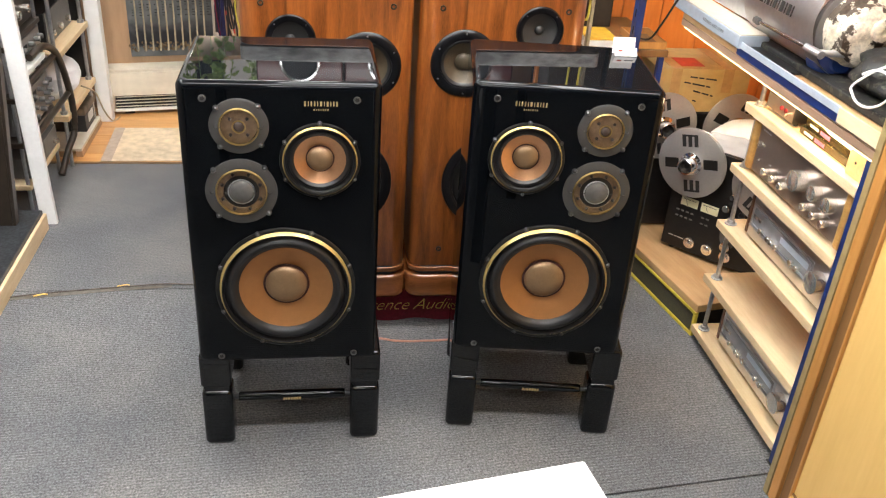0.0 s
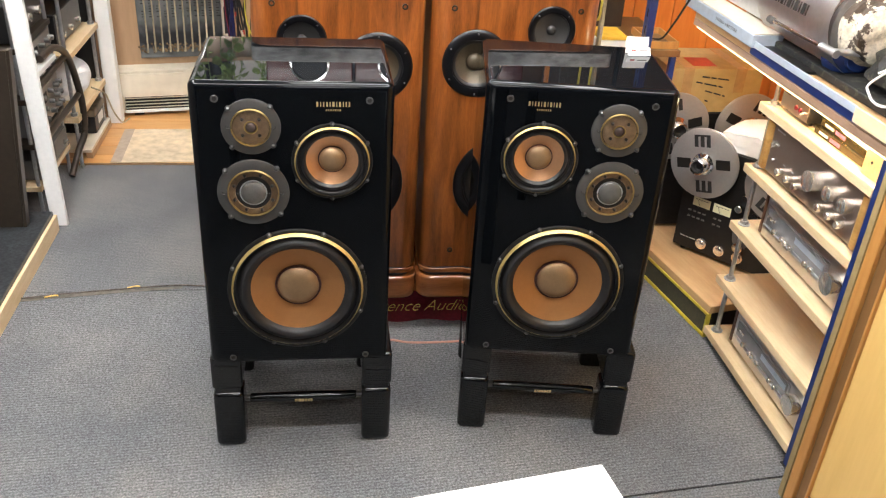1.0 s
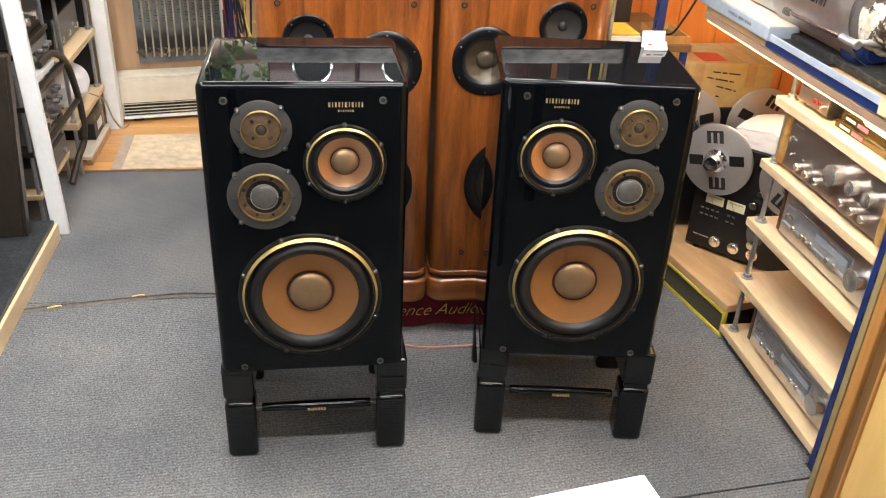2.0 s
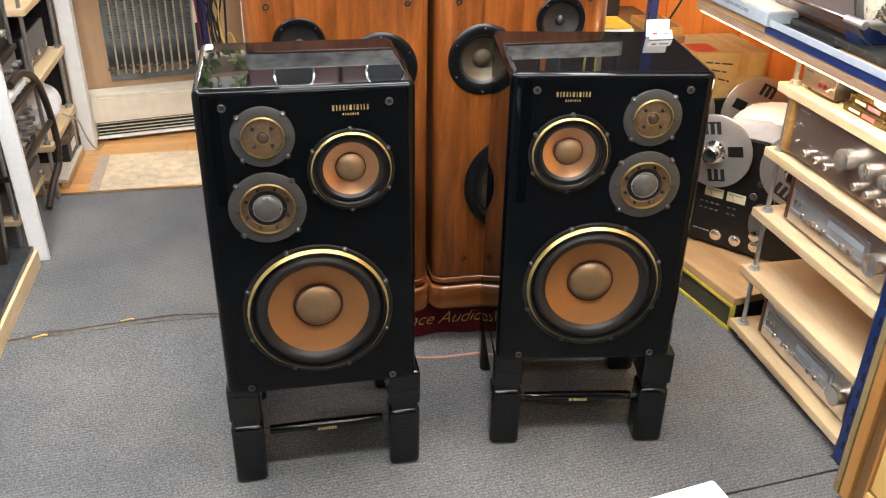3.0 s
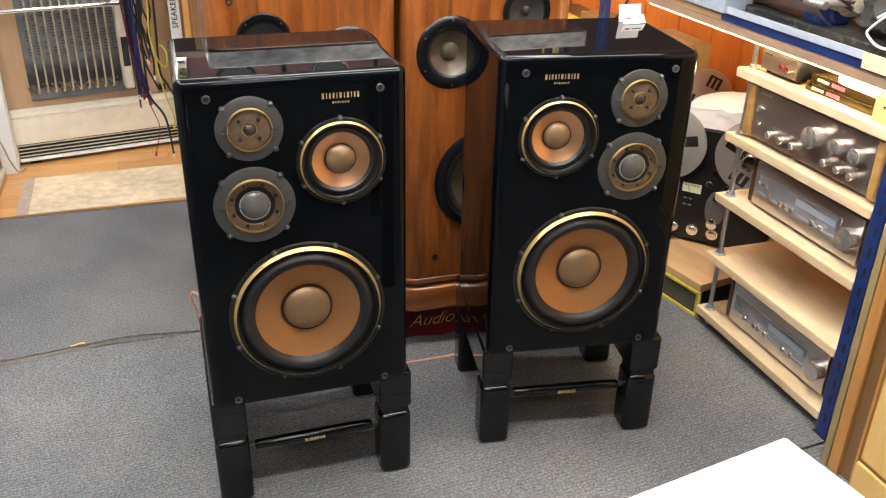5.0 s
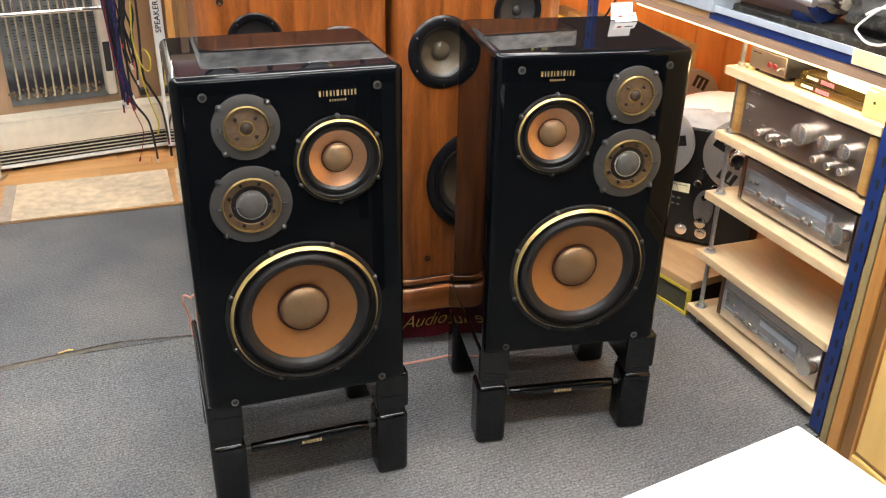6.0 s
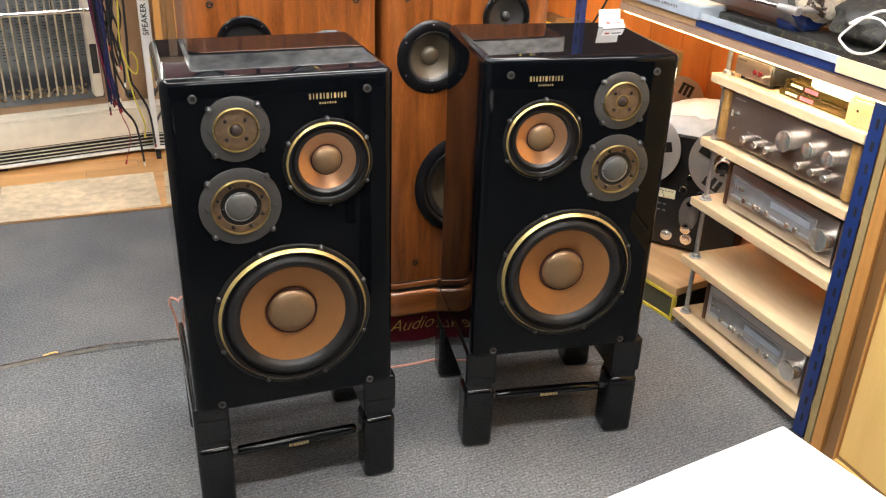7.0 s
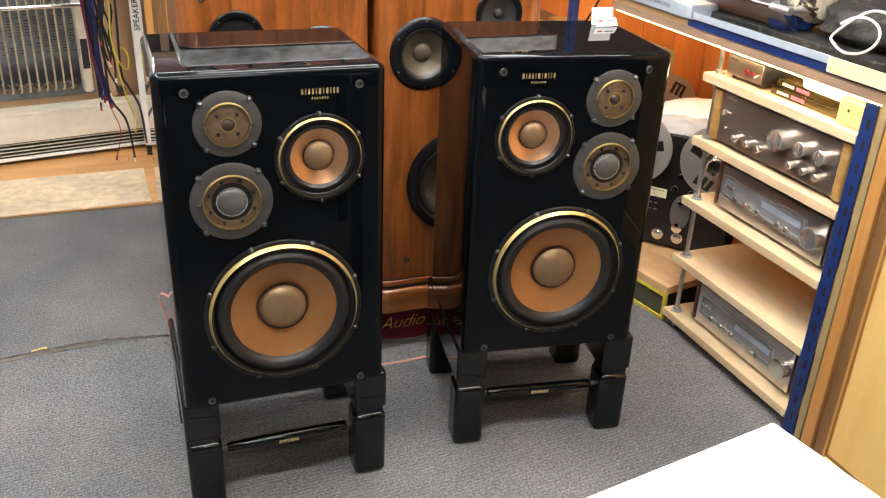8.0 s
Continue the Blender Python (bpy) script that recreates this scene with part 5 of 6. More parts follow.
# racking behind the tall loudspeakers
rk = thing("rack_shelf", None, "low steel rack shelf with a pine board", "shelf")
part("board", box(0.975, 1.33, 2.91, 3.38, 0.885, 0.909, 0.002), M_BROWNRAIL, rk)
for x, y in ((0.985, 2.925), (0.985, 3.36), (1.31, 3.36), (1.31, 2.925)):
    part("post", box(x - 0.01, x + 0.01, y - 0.01, y + 0.01, 0, 0.8845), M_BLUE, rk)
single("yellow_folder", box(1.03, 1.14, 2.93, 3.08, 0.9355, 0.945, 0.003), mat("bright_yellow_card", (0.75, 0.45, 0.04), 0.6), "bright yellow folder stack on the rack shelf", "folder")
single("white_folder", box(1.02, 1.145, 2.925, 3.09, 0.91, 0.935, 0.002), M_WHITE, "white paper stack lying under a yellow folder", "paper")
tr = thing("wood_tray", pose(1.215, 2.925, 0.91), "shallow brown wooden tray on the rack shelf", "tray")
for x0, x1, y0, y1 in ((0, 0.11, 0, 0.006), (0, 0.11, 0.194, 0.2), (0, 0.006, 0.0065, 0.1935), (0.104, 0.11, 0.0065, 0.1935)):
    part("side", box(x0, x1, y0, y1, 0, 0.026, 0.001), M_FRAMEWOOD, tr)
part("bottom", box(0.0065, 0.1035, 0.0065, 0.1935, 0, 0.004), M_BROWNRAIL, tr)
single("white_batten", box(1.01, 1.022, 2.88, 2.905, 0, 2.2, 0.002), M_CREAMFIN, "slim cream upright batten", "batten")
single("yellow_cable", tube([(0.95, 2.86, 1.5), (0.955, 2.85, 1.2), (0.97, 2.85, 1.06), (0.99, 2.85, 1.03), (0.995, 2.855, 1.12), (0.99, 2.86, 1.5)], 0.004, 8), WIRES[3], "thin yellow cable hanging in a loop", "cable")
# Dark stuff on the rack; its unseen height is added to darken reflections.
single("dark_cabinet", box(0.985, 1.205, 3.215, 3.37, 0.91, 1.75, 0.004), M_DARKBROWN, "dark brown cabinet standing on the rack shelf", "cabinet")
# Added out of view, so the loudspeaker top mirrors dark instead of orange.
single("dark_reflection_box", box(1.215, 1.85, 3.2, 3.396, 1.22, 1.95, 0.004), M_DARKBROWN, "unseen dark box added to darken the loudspeaker top's reflection", "cabinet")
hs = thing("high_shelf", None, "high wooden wall shelf on slim posts", "shelf")
part("board", box(-0.3, 0.97, 3.62, 4.1, 1.44, 1.465, 0.002), M_BROWNRAIL, hs)
for x in (-0.12, 0.93):
    for y in (3.64, 4.08):
        part("post", box(x - 0.015, x + 0.015, y - 0.015, y + 0.015, 0, 1.4395), M_BROWNRAIL, hs)


def ringed_speaker(x):
    t = thing("bookshelf_loudspeaker", pose(x, 3.7, 1.466), "dark red loudspeaker with silver ringed drivers on a shelf", "loudspeaker", "shelf loudspeakers")
    part("cabinet", box(-0.185, 0.185, 0, 0.28, 0, 0.42, 0.006), M_ROSEWOOD, t)
    for z, r in ((0.13, 0.085), (0.31, 0.06)):
        d = part("driver", lathe([(0, 0.002), (r * 0.85, 0.006), (r * 0.88, 0.002)], 40, None, (0, 0, z)), M_BLACK, t)
        part("ring", lathe([(r * 0.88, 0.002), (r * 0.9, 0.009), (r, 0.008), (r * 1.02, 0.0005)], 40, None, (0, 0, z)), M_CHROME, d, "bright silver ring")


ringed_speaker(0.01)
ringed_speaker(0.39)
ringed_speaker(0.77)

# ---- back corner ----
planks = thing("floor_laminate", None, "orange-brown laminate floor boards", "floor", kind="structure")
for r in range(8):
    x = ROOM_X0 - 0.4 * ((r * 37) % 5) / 5
    while x < 0.0:
        x1 = min(x + 0.9, 0.0)
        x0 = max(x, ROOM_X0)
        if x1 - x0 > 0.05:
            part("plank", box(x0, x1 - 0.0015, 3.967 + r * 0.115, 3.967 + r * 0.115 + 0.1138, -0.011, -0.0005, 0.001, seg=1), M_PARQUET, planks, "", False)
        x += 0.9
part("threshold", box(ROOM_X0, 0.0, 3.955, 3.975, 0.0005, 0.003, 0.001), M_BROWNRAIL, planks, "thin brown edge strip")
mt = thing("floor_mat", pose(-0.945, 3.978, 0.0005, 0, 0, 1.5), "worn beige mat lying on the laminate floor", "mat")
part("mat", box(0, 0.72, 0, 0.43, 0, 0.004, 0.001), M_MAT, mt)
part("border", box(0.0, 0.05, 0.0, 0.43, 0.0042, 0.005), mat("greyish_mat_border", (0.42, 0.34, 0.27), 0.9, 0, 0.12, 30), mt, "", False)

ht = thing("fan_heater", WALL @ pose(0, 0, 0), "cream enamel convector heater standing on the floor", "heater")
part("body", box(0, 1.02, 0.012, 0.13, 0.12, 0.25, 0.006), M_CREAM, ht)
part("front_panel", box(0.004, 1.016, 0.0, 0.0115, 0.108, 0.236, 0.004), M_CREAM, ht)
part("top_edge", box(0.0, 1.02, 0.004, 0.03, 0.2365, 0.252, 0.004), M_CREAM, ht)
part("recess", box(0.02, 1.0, 0.03, 0.12, 0.03, 0.1195), M_DARK, ht)
for s in (0.0, 1.005):
    part("side", box(s, s + 0.015, 0.006, 0.13, 0.02, 0.1195, 0.003), M_CREAM, ht)
for k in range(4):
    part("slat", moved(box(0.018, 1.003, -0.010, 0.010, -0.002, 0.002, 0.001), Matrix.Translation((0, 0.016, 0.045 + k * 0.0175)) @ Matrix.Rotation(radians(-25), 4, "X")), M_CREAM, ht)
part("bottom_rail", box(0.015, 1.004, 0.0, 0.02, 0.02, 0.034, 0.003), M_WHITE, ht)
for x in (0.06, 0.92):
    part("foot", box(x, x + 0.05, 0.03, 0.12, 0.0, 0.0295), M_DARK, ht)
for k in range(56):
    part("grille_bar", box(0.04 + k * 0.017, 0.05 + k * 0.017, 0.05, 0.115, 0.2505, 0.2525), M_CREAM, ht)

rd = thing("radiator", WALL, "yellowed wire radiator on a printed metal plate, sooty below", "radiator")
part("plate", box(0.125, 0.62, 0.135, 0.149, 0.28, 0.98, 0.002), M_SOOTPLATE, rd, "grey printed metal plate")
rng = random.Random(4)
for k in range(10):
    x = 0.165 + k * 0.0385
    pts = [(x - 0.004, 0.12, 0.32), (x - 0.002, 0.095, 0.325), (x, 0.085, 0.36), (x + 0.002, 0.085, 0.6), (x + 0.003, 0.085, 0.97)]
    part("fin", tube(pts, 0.0045, 6, None, 4), M_CREAMFIN, rd)
b = bmesh.new()
for k in range(11):
    for z in np.arange(0.5, 0.95, 0.014):
        if rng.random() < 0.8:
            x = 0.15 + k * 0.0385
            box(x, x + 0.006 + 0.022 * rng.random(), 0.1335, 0.1342, z, z + 0.004, 0, b)
tagged(part("print", b, M_INK, rd, "faded lines of print", False), kind="stuff")
b = bmesh.new()
for k in range(140):
    x = 0.12 + 0.42 * rng.random()
    bmesh.ops.create_icosphere(b, subdivisions=1, radius=0.003 + 0.005 * rng.random(), matrix=Matrix.Translation((x, 0.122 + 0.012 * rng.random(), 0.315 + 0.045 * rng.random() ** 1.5)))
part("dust", b, mat("brown_lint", (0.2, 0.14, 0.08), 0.95, 0, 0.4, 80), rd, "brown dusty lint", False)
tb = thing("towel_rail", WALL, "chrome towel rail on brackets", "rail")
part("rail", rod((0.06, 0.02, 0.735), (0.62, 0.02, 0.735), 0.011, 16), M_CHROME, tb)
part("back_rail", rod((0.05, 0.12, 0.85), (0.05, 0.02, 0.735), 0.008, 12), M_CHROME, tb)
for x in (0.2, 0.42):
    part("bracket", tube([(x, 0.15, 0.86), (x, 0.05, 0.83), (x, 0.022, 0.74)], 0.007, 10), M_CHROME, tb)
sw = thing("thermostat", WALL, "cream thermostat strip with a black window", "thermostat")
part("case", box(0.560, 0.608, 0.07, 0.149, 0.3, 0.95, 0.014, None, 3), M_CREAM, sw)
part("window", box(0.568, 0.6, 0.0685, 0.0698, 0.42, 0.565), M_INK, sw, "", False)
sk = thing("wall_socket", WALL, "white wall socket with black plug", "socket")
part("plug", box(0.72, 0.76, 0.1, 0.149, 0.27, 0.3, 0.004), M_BLACK, sk)

# hanging cables
hook = thing("cable_hook", WALL, "black steel bracket carrying cables", "bracket")
part("arm", box(0.66, 0.68, -0.32, 0.15, 1.5, 1.515), M_BLACK, hook)
part("bar", box(0.51, 0.76, -0.32, -0.305, 1.5, 1.5145), M_BLACK, hook)
rng = random.Random(11)
CORD_Y = -0.312


def hanging_cord(points, r, material, plug, label):
    c = thing("cable", WALL, label, "cable", "hanging cables")
    part("cord", tube(points, r, 6, None, 4), material, c)
    e = Vector(points[-1])
    d = (e - Vector(points[-2])).normalized()
    part("plug", rod(e, e + 0.022 * d, 0.0045, 8), plug, c, "plug")


for k in range(18):
    x = 0.515 + 0.06 * rng.random()
    y = CORD_Y + 0.04 * (rng.random() - 0.5)
    z1 = rng.uniform(0.335, 0.42)
    xe = 0.565 + 0.035 * rng.random()
    pts = [(x, y, 1.5145), (x + 0.015 * (rng.random() - 0.5), y, 1.15)] + [(x + (xe - x) * u + 0.02 * (rng.random() - 0.5), y + 0.02 * (rng.random() - 0.5), 1.15 + (z1 - 1.15) * u) for u in (0.3, 0.55, 0.8, 1.0)]
    hanging_cord(pts, 0.0046, WIRES[(0, 4, 0, 1)[k % 4]], rng.choice((M_SOCKETRED, M_SOCKETRED, M_CREAM)), "dark blue cable hanging in a bundle from a bracket")
for k in range(9):
    x = 0.585 + 0.07 * rng.random()
    y = CORD_Y + 0.05 * (rng.random() - 0.5)
    z1 = rng.uniform(0.42, 0.66)
    pts = [(x, y, 1.5145), (x + 0.03 * (rng.random() - 0.5), y, 1.2)] + [(x + 0.05 * (rng.random() - 0.5), y + 0.03 * (rng.random() - 0.5), 1.2 + (z1 - 1.2) * u) for u in (0.25, 0.45, 0.6, 0.75, 0.9, 1.0)]
    hanging_cord(pts, 0.0048, WIRES[1], rng.choice((M_WHITE, M_CREAM, M_RED, M_BLACK)), "black cable hanging loosely from a bracket")
hanging_cord([(0.53, CORD_Y, 1.5145), (0.535, CORD_Y - 0.02, 1.0), (0.55, CORD_Y - 0.02, 0.6), (0.6, CORD_Y - 0.02, 0.34), (0.63, CORD_Y - 0.03, 0.22), (0.6, CORD_Y - 0.03, 0.1)], 0.0022, M_SOCKETRED, M_SOCKETRED, "thin dark red wire hanging from a bracket")
hanging_cord([(0.66, CORD_Y, 1.5145), (0.655, CORD_Y - 0.02, 0.9), (0.64, CORD_Y - 0.02, 0.66), (0.66, CORD_Y - 0.03, 0.54), (0.695, CORD_Y - 0.02, 0.5), (0.705, CORD_Y - 0.02, 0.56), (0.68, CORD_Y - 0.01, 0.6), (0.655, CORD_Y - 0.02, 0.52), (0.675, CORD_Y - 0.02, 0.38), (0.705, CORD_Y - 0.02, 0.26), (0.7, CORD_Y - 0.02, 0.215)], 0.0036, WIRES[3], WIRES[3], "yellow cable looped once among hanging cables")
hanging_cord([(0.6, CORD_Y, 1.5145), (0.605, CORD_Y - 0.02, 0.8), (0.6, CORD_Y - 0.02, 0.45), (0.61, CORD_Y - 0.02, 0.36), (0.66, CORD_Y - 0.02, 0.27), (0.675, CORD_Y - 0.02, 0.16), (0.68, CORD_Y - 0.02, 0.075)], 0.0055, WIRES[1], M_CREAM, "black cable hanging nearly to the floor")
hanging_cord([(0.68, CORD_Y, 1.5145), (0.675, CORD_Y - 0.02, 0.8), (0.665, CORD_Y - 0.02, 0.5), (0.69, CORD_Y - 0.02, 0.42), (0.73, CORD_Y - 0.02, 0.32), (0.742, CORD_Y - 0.02, 0.16)], 0.0055, WIRES[1], M_SOCKETRED, "black cable hanging nearly to the floor")
st = thing("carton_strip", pose(-0.192, 4.6, 0), "long white carton with black lettering standing upright", "carton")
part("carton", box(-0.02, 0.03, 0, 0.12, 0.06, 1.35, 0.002), M_WHITE, st)
# Added dark block, coloured as the shade below the carton.
part("foot", box(-0.015, 0.025, 0.02, 0.11, 0, 0.0595), M_DARK, st)
part("lettering", moved(lettering("SPEAKER SYSTEM", 0.037, 0.0004, 0, 1.05, 0.0006), Matrix.Translation((0.004, -0.001, 0.775)) @ Matrix.Rotation(radians(-90), 4, "Y")), M_INK, st, "", False)
single("brown_panel", box(-0.15, 0.0, 4.5, 4.52, 0, 1.4, 0.002), M_FRAMEWOOD, "brown wooden panel standing upright", "panel")

# trailing plants on a high shelf
leaf_nodes = M_LEAF.node_tree
leaf_out = [n for n in leaf_nodes.nodes if n.type == "OUTPUT_MATERIAL"][0]
leaf_face = leaf_nodes.nodes["Principled BSDF"]
leaf_through = leaf_nodes.nodes.new("ShaderNodeBsdfTranslucent")
leaf_through.inputs["Color"].default_value = (0.3, 0.45, 0.12, 1)
leaf_mix = leaf_nodes.nodes.new("ShaderNodeMixShader")
leaf_mix.inputs[0].default_value = 0.3
leaf_nodes.links.new(leaf_face.outputs[0], leaf_mix.inputs[1])
leaf_nodes.links.new(leaf_through.outputs[0], leaf_mix.inputs[2])
leaf_nodes.links.new(leaf_mix.outputs[0], leaf_out.inputs["Surface"])
ps = thing("plant_shelf", WALL, "narrow wooden wall shelf holding plants", "shelf")
part("board", box(0.2, 1.1, -0.33, 0.145, 1.78, 1.8, 0.002), M_PLYWALL, ps)
for x in (0.34, 0.96):
    part("bracket", box(x, x + 0.02, -0.2, 0.145, 1.74, 1.7795), M_BLACK, ps)
# Unseen lit strip, added to brighten the wall and ivy mirrored in the lacquer.
wall_fill_strip = thing("wall_fill_strip", WALL, "unseen lit strip added to brighten the wall and plants", "lamp")
part("housing", box(0.22, 1.08, 0.06, 0.1, 1.765, 1.7795, 0.003), M_WHITE, wall_fill_strip)
part("diffuser", box(0.23, 1.07, 0.065, 0.095, 1.752, 1.7645, 0.004), M_WALLFILL, wall_fill_strip)


def ivy(m, seed):
    t = thing("pot_plant", m, "variegated trailing ivy in a black pot", "plant", "pot plants")
    part("pot", moved(lathe([(0, 0), (0.06, 0), (0.075, 0.13), (0.08, 0.13), (0.08, 0.14), (0.07, 0.14), (0.066, 0.115), (0, 0.115)], 28), Matrix.Rotation(radians(-90), 4, "X")), M_BLACK, t)
    rg = random.Random(seed)
    sb, lb = bmesh.new(), bmesh.new()
    for k in range(13):
        a = rg.uniform(0, 2 * math.pi)
        if math.sin(a) > 0.3:
            a = -a
        L = rg.uniform(0.06, 0.26)
        d = Vector((math.cos(a), math.sin(a), 0))
        pts = [Vector((0, 0, 0.12)), d * 0.06 + Vector((0, 0, 0.17)), d * 0.11 + Vector((0, 0, 0.12)), d * 0.13 + Vector((0, 0, 0.05 - L * 0.4)), d * (0.14 + 0.04 * rg.random()) + Vector((0, 0, -L))]
        tube(pts, 0.0018, 5, sb, 3)
        for j in range(10):
            u = rg.uniform(0.15, 1) * (len(pts) - 1)
            i = min(int(u), len(pts) - 2)
            p = pts[i].lerp(pts[i + 1], u - i)
            s = rg.uniform(0.028, 0.055)
            q = Euler((rg.uniform(-1, 1), rg.uniform(-1, 1), rg.uniform(0, 6.3))).to_matrix()
            sh = [(0, 0, 0), (0.5, 0.25, 0.12), (0.45, 0.7, 0.08), (0, 1.15, -0.1), (-0.45, 0.7, 0.08), (-0.5, 0.25, 0.12)]
            vs = [lb.verts.new(p + q @ (Vector(c) * s)) for c in sh]
            lb.faces.new((vs[0], vs[1], vs[2], vs[3]))
            lb.faces.new((vs[0], vs[3], vs[4], vs[5]))
    part("stems", sb, M_LEAF, t)
    part("leaves", lb, M_LEAF, t, "variegated green leaves")


ivy(WALL @ pose(0.5, -0.22, 1.801), 3)
ivy(WALL @ pose(0.83, -0.2, 1.801), 8)

# ---- racks along the side wall ----
single("white_post", moved(box(-1.047, -0.984, 3.335, 3.358, 0, ROOM_H, 0.003), Matrix.Shear("XY", 4, (-0.026, 0))), M_POST, "white painted timber post with scuffs", "post", "white posts")
single("white_post", box(-1.055, -0.985, 4.5, 4.56, 0, ROOM_H, 0.003), M_WHITE, "white painted timber post with scuffs", "post", "white posts")
# Added black sheet: the shade of the recess beside the rear post.
single("recess_shade_board", box(-1.5, -1.062, 4.475, 4.49, 0, 1.3, 0.002), M_BLACK, "black sheet that stands for the shade in the recess", "board")
lr = thing("shelf_unit", None, "pine board rack on steel rods beside the wall", "shelf")
for z in (0.84, 0.545, 0.257):
    part("board", box(-1.45, -1.035, 3.9, 4.465, z - 0.028, z, 0.003), M_PINE, lr)
for x in (-1.06, -1.42):
    for y in (3.93, 4.43):
        part("rod", rod((x, y, 0), (x, y, 1.25), 0.009, 12), M_ZINC, lr)
        for z in (0.545, 0.257):
            part("nut", rod((x, y, z), (x, y, z + 0.014), 0.016, 6), M_ZINC, lr)
fr = thing("shelf_unit", None, "dark front rack of pine boards with hifi units", "shelf")
for z in (0.715, 0.512, 0.325, 0.14):
    part("board", box(-1.5, -1.085, 3.41, 3.88, z - 0.022, z, 0.003), M_PINE if z < 0.2 else M_DARKBROWN, fr)
for x in (-1.1, -1.48):
    for y in (3.425, 3.865):
        part("rod", rod((x, y, 0), (x, y, 1.25), 0.008, 12), M_ZINC, fr)
for y, z, h in ((3.64, 0.513, 0.172), (3.655, 0.326, 0.16)):
    t = thing("amplifier", pose(-1.09, y, z, 0, 0, 90), "silver hifi amplifier with knobs on a rack shelf", "amplifier", "hifi units")
    part("case", box(-0.2, 0.2, 0.004, 0.34, 0.01, h, 0.003), M_GREYBOX, t)
    part("fascia", box(-0.2, 0.2, -0.004, 0.0035, 0.01, h, 0.002), M_ALU, t)
    for x in (-0.14, 0.14):
        part("foot", rod((x, 0.04, 0), (x, 0.04, 0.0105), 0.012, 12), M_BLACK, t)
        part("foot", rod((x, 0.3, 0), (x, 0.3, 0.0105), 0.012, 12), M_BLACK, t)
    for x in (-0.15, -0.05, 0.05, 0.13, 0.175):
        for u in (0.25, 0.52, 0.8):
            knob(t, x, h * u, 0.011, 0.024, -0.004, "knob", M_GREYBOX)
    part("display", box(-0.11, 0.02, -0.0055, -0.0042, h * 0.58, h * 0.85), M_INK, t, "dark display window", False)
cd = thing("cassette_deck", pose(-1.09, 3.66, 0.141, 0, 0, 90), "flat grey cassette deck on a pine shelf", "cassette deck", "hifi units")
part("case", box(-0.2, 0.2, 0.003, 0.3, 0.008, 0.095, 0.003), M_GREYBOX, cd)
part("fascia", box(-0.2, 0.2, -0.004, 0.0025, 0.008, 0.095, 0.002), M_GREYBOX, cd)
part("door", box(-0.14, 0.0, -0.008, -0.0042, 0.03, 0.085, 0.002), M_DECK, cd)
knob(cd, 0.14, 0.04, 0.012, 0.02, -0.004)
for x in (-0.15, 0.15):
    part("foot", rod((x, 0.03, 0), (x, 0.03, 0.0085), 0.012, 12), M_BLACK, cd)
    part("foot", rod((x, 0.26, 0), (x, 0.26, 0.0085), 0.012, 12), M_BLACK, cd)
rc = thing("receiver", pose(-1.11, 3.65, 0.716, 0, 0, 90), "black hifi receiver with a glossy front on the rack", "receiver", "hifi units")
part("case", box(-0.2, 0.2, 0.003, 0.34, 0.008, 0.15, 0.004), M_BLACK, rc)
part("fascia", box(-0.2, 0.2, -0.006, 0.0025, 0.008, 0.15, 0.004), M_DARKBROWN, rc)
for x in (-0.12, 0.0, 0.12):
    knob(rc, x, 0.06, 0.018, 0.02, -0.006)
for x in (-0.15, 0.15):
    part("foot", rod((x, 0.03, 0), (x, 0.03, 0.0085), 0.012, 12), M_BLACK, rc)
    part("foot", rod((x, 0.3, 0), (x, 0.3, 0.0085), 0.012, 12), M_BLACK, rc)
rc = thing("receiver", pose(-1.1, 4.18, 0.546, 0, 0, 90), "dark grey hifi receiver on a pine shelf", "receiver", "hifi units")
part("case", box(-0.19, 0.22, 0.003, 0.3, 0.008, 0.15, 0.004), M_BLACK, rc)
part("fascia", box(-0.19, 0.22, -0.005, 0.0025, 0.008, 0.15, 0.003), M_GREYBOX, rc)
for x in (-0.12, 0.0, 0.14):
    knob(rc, x, 0.05, 0.014, 0.018, -0.005)
for x in (-0.15, 0.15):
    part("foot", rod((x, 0.03, 0), (x, 0.03, 0.0085), 0.012, 12), M_BLACK, rc)
    part("foot", rod((x, 0.26, 0), (x, 0.26, 0.0085), 0.012, 12), M_BLACK, rc)
b = bmesh.new()
bmesh.ops.create_icosphere(b, subdivisions=4, radius=1)
for v in b.verts:
    n = noise.noise(v.co * 2.2) * 0.16 + noise.noise(v.co * 6) * 0.06
    v.co = Vector((v.co.x * 0.13, v.co.y * 0.15, v.co.z * 0.11)) * (1 + n)
    v.co.z = max(v.co.z, -0.085)
single("plastic_bag", moved(b, Matrix.Translation((-1.175, 4.2, 0.343))), M_PLASTICBAG, "crumpled white plastic bag on a pine shelf", "bag")
pl = thing("pallet", pose(-1.21, 4.03, 0), "small grey-white wooden pallet on the floor", "pallet")
part("deck", box(0, 0.175, 0, 0.44, 0.03, 0.045, 0.002), M_CREAM, pl)
for x in (0.0, 0.07, 0.145):
    part("block", box(x, x + 0.03, 0.005, 0.435, 0, 0.0295), M_PLYWALL, pl)
bx = thing("storage_box", pose(-1.215, 4.24, 0.046), "black box with a worn taped brown lid on a pallet", "box")
part("box", box(0, 0.16, 0, 0.22, 0, 0.085, 0.004), M_BLACK, bx)
part("lid", box(-0.004, 0.164, -0.004, 0.224, 0.0855, 0.125, 0.008), mat("worn_brown_lid", (0.2, 0.15, 0.1), 0.6, 0, 0.4, 25, 0, None, 0, 0.3), bx)
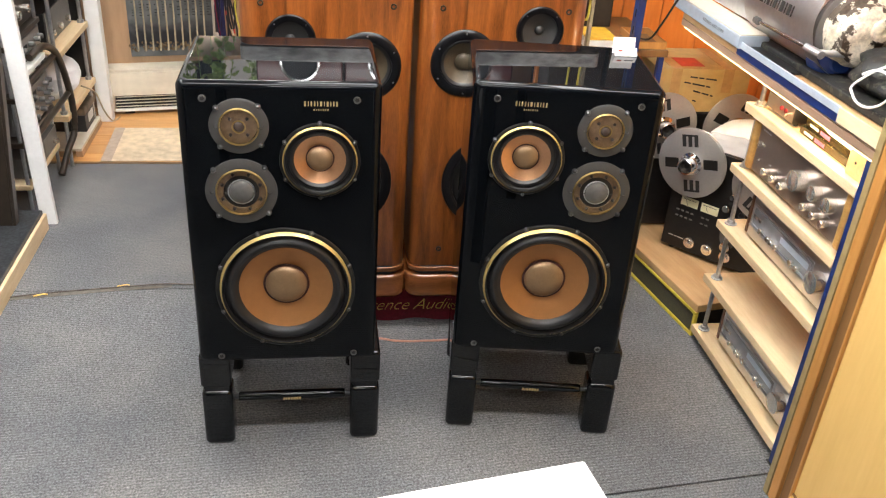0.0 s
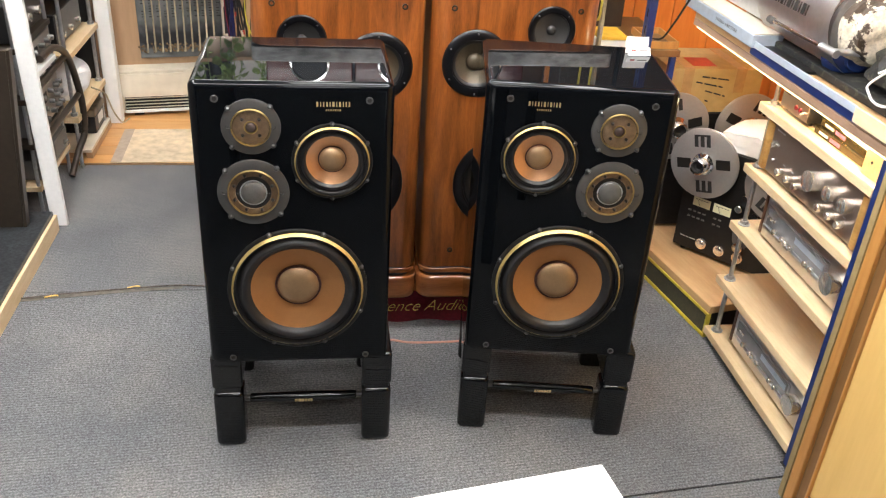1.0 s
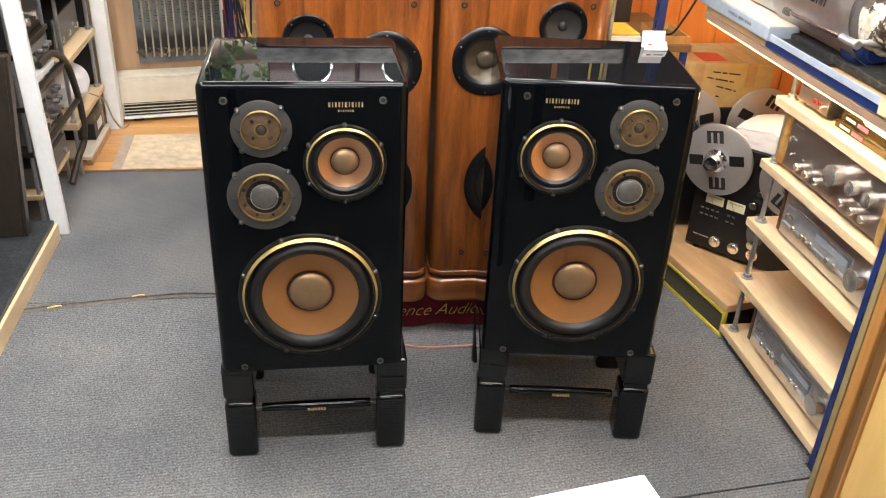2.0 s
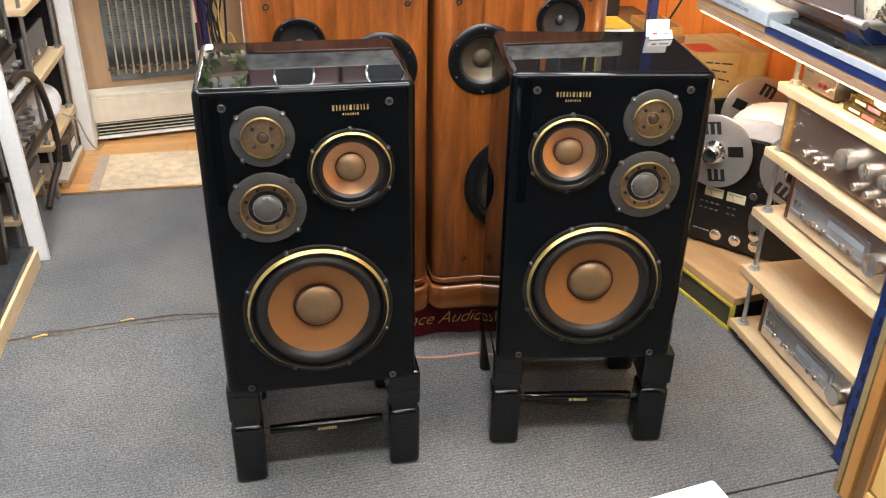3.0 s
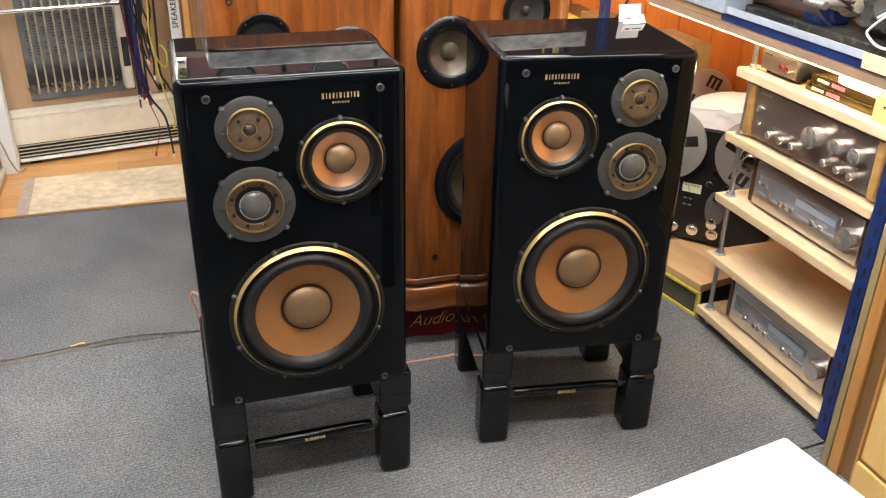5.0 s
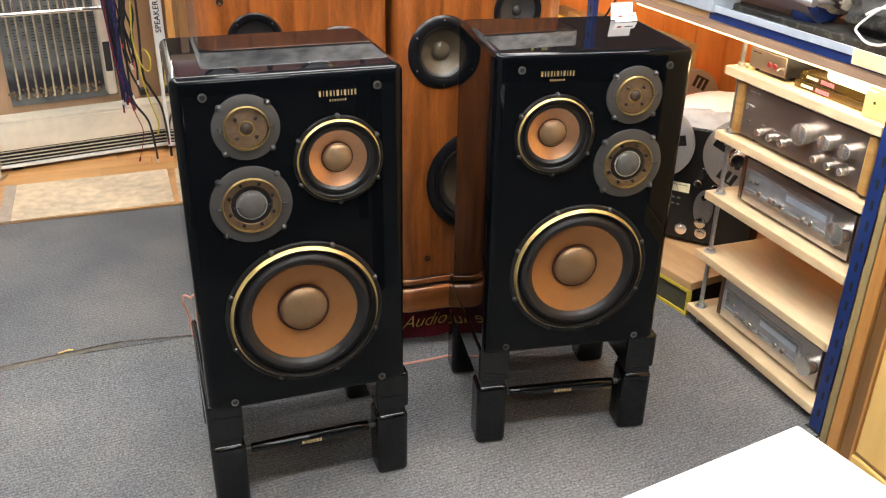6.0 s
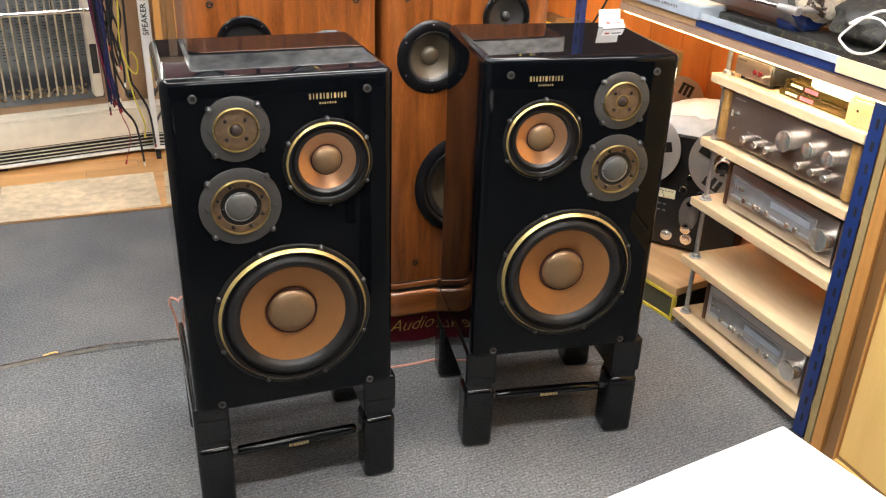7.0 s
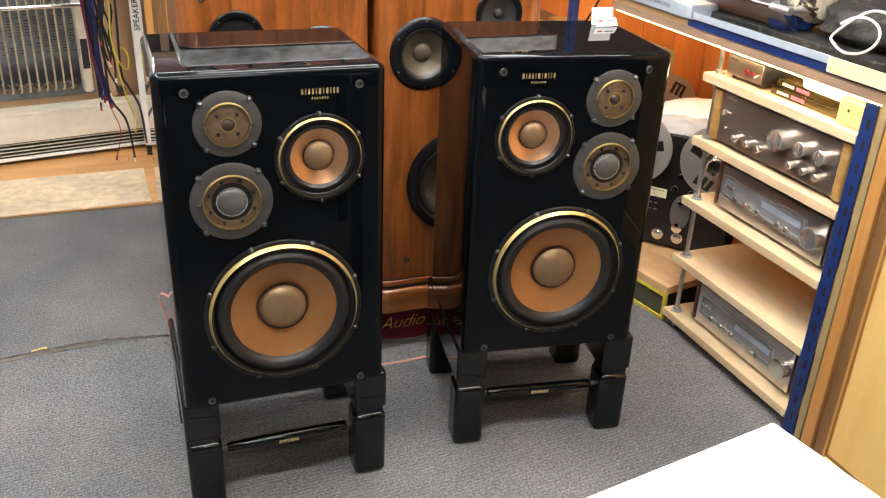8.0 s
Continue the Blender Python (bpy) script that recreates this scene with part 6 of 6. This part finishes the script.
part("tape", box(0.05, 0.1, -0.006, 0.226, 0.08, 0.127), M_TAPEBROWN, bx, "brown packing tape", False)
part("label", box(0.1602, 0.1612, 0.06, 0.16, 0.03, 0.075), M_WHITE, bx, "", False)
single("grey_cable", tube([(-1.04, 4.2, 0.3), (-1.0, 4.28, 0.24), (-0.99, 4.36, 0.12), (-0.98, 4.47, 0.02), (-0.96, 4.56, 0.006)], 0.004, 8), M_CREAMFIN, "thin grey cable running from the rack to the floor", "cable")
fc = thing("folding_chair", None, "dark brown tubular folding frame leaning by the rack", "chair frame")
TUBE = [(-1.04, 3.52, 0.645), (-1.035, 3.70, 0.64), (-1.03, 3.86, 0.55), (-1.03, 3.965, 0.34), (-1.03, 3.95, 0.18), (-1.055, 3.89, 0.1), (-1.075, 3.8, 0.014)]
part("frame_tube", tube(TUBE, 0.015, 10), M_DARKBROWN, fc)
part("rail", rod((-1.035, 3.42, 0.352), (-1.035, 3.955, 0.352), 0.013, 12), M_DARKBROWN, fc)
part("rail", rod((-1.04, 3.42, 0.56), (-1.04, 3.85, 0.56), 0.013, 12), M_DARKBROWN, fc)
part("seat_bar", box(-1.06, -1.025, 3.42, 3.68, 0.6, 0.622, 0.003), M_WHITE, fc)
part("front_leg", rod((-1.04, 3.43, 0.0), (-1.04, 3.43, 0.64), 0.014, 12), M_DARKBROWN, fc)
LEANING = Matrix.Shear("XY", 4, (0.08, 0))
lc = thing("dark_board", pose(-1.082, 3.16, 0.086), "dark brown board leaning slightly on a speckled platform", "board")
part("panel", moved(box(-0.5, -0.012, 0.0, 0.04, 0, 0.7, 0.003), LEANING), M_DARKBROWN, lc)
part("edge", moved(box(-0.0115, 0.0, 0.0, 0.04, 0, 0.7, 0.002), LEANING), M_DARKBROWN, lc)
lp = thing("platform", None, "low platform with a black speckled top and pine edge", "platform")
part("top", box(-2.0, -1.022, 1.9, 3.3, 0.06, 0.085, 0.003), M_STONE, lp)
part("body", box(-2.0, -1.03, 1.92, 3.28, 0, 0.0595), M_DARK, lp)
part("edge", box(-1.0215, -1.008, 1.9, 3.3, 0.0, 0.07, 0.002), M_PINE, lp, "pine edge strip")
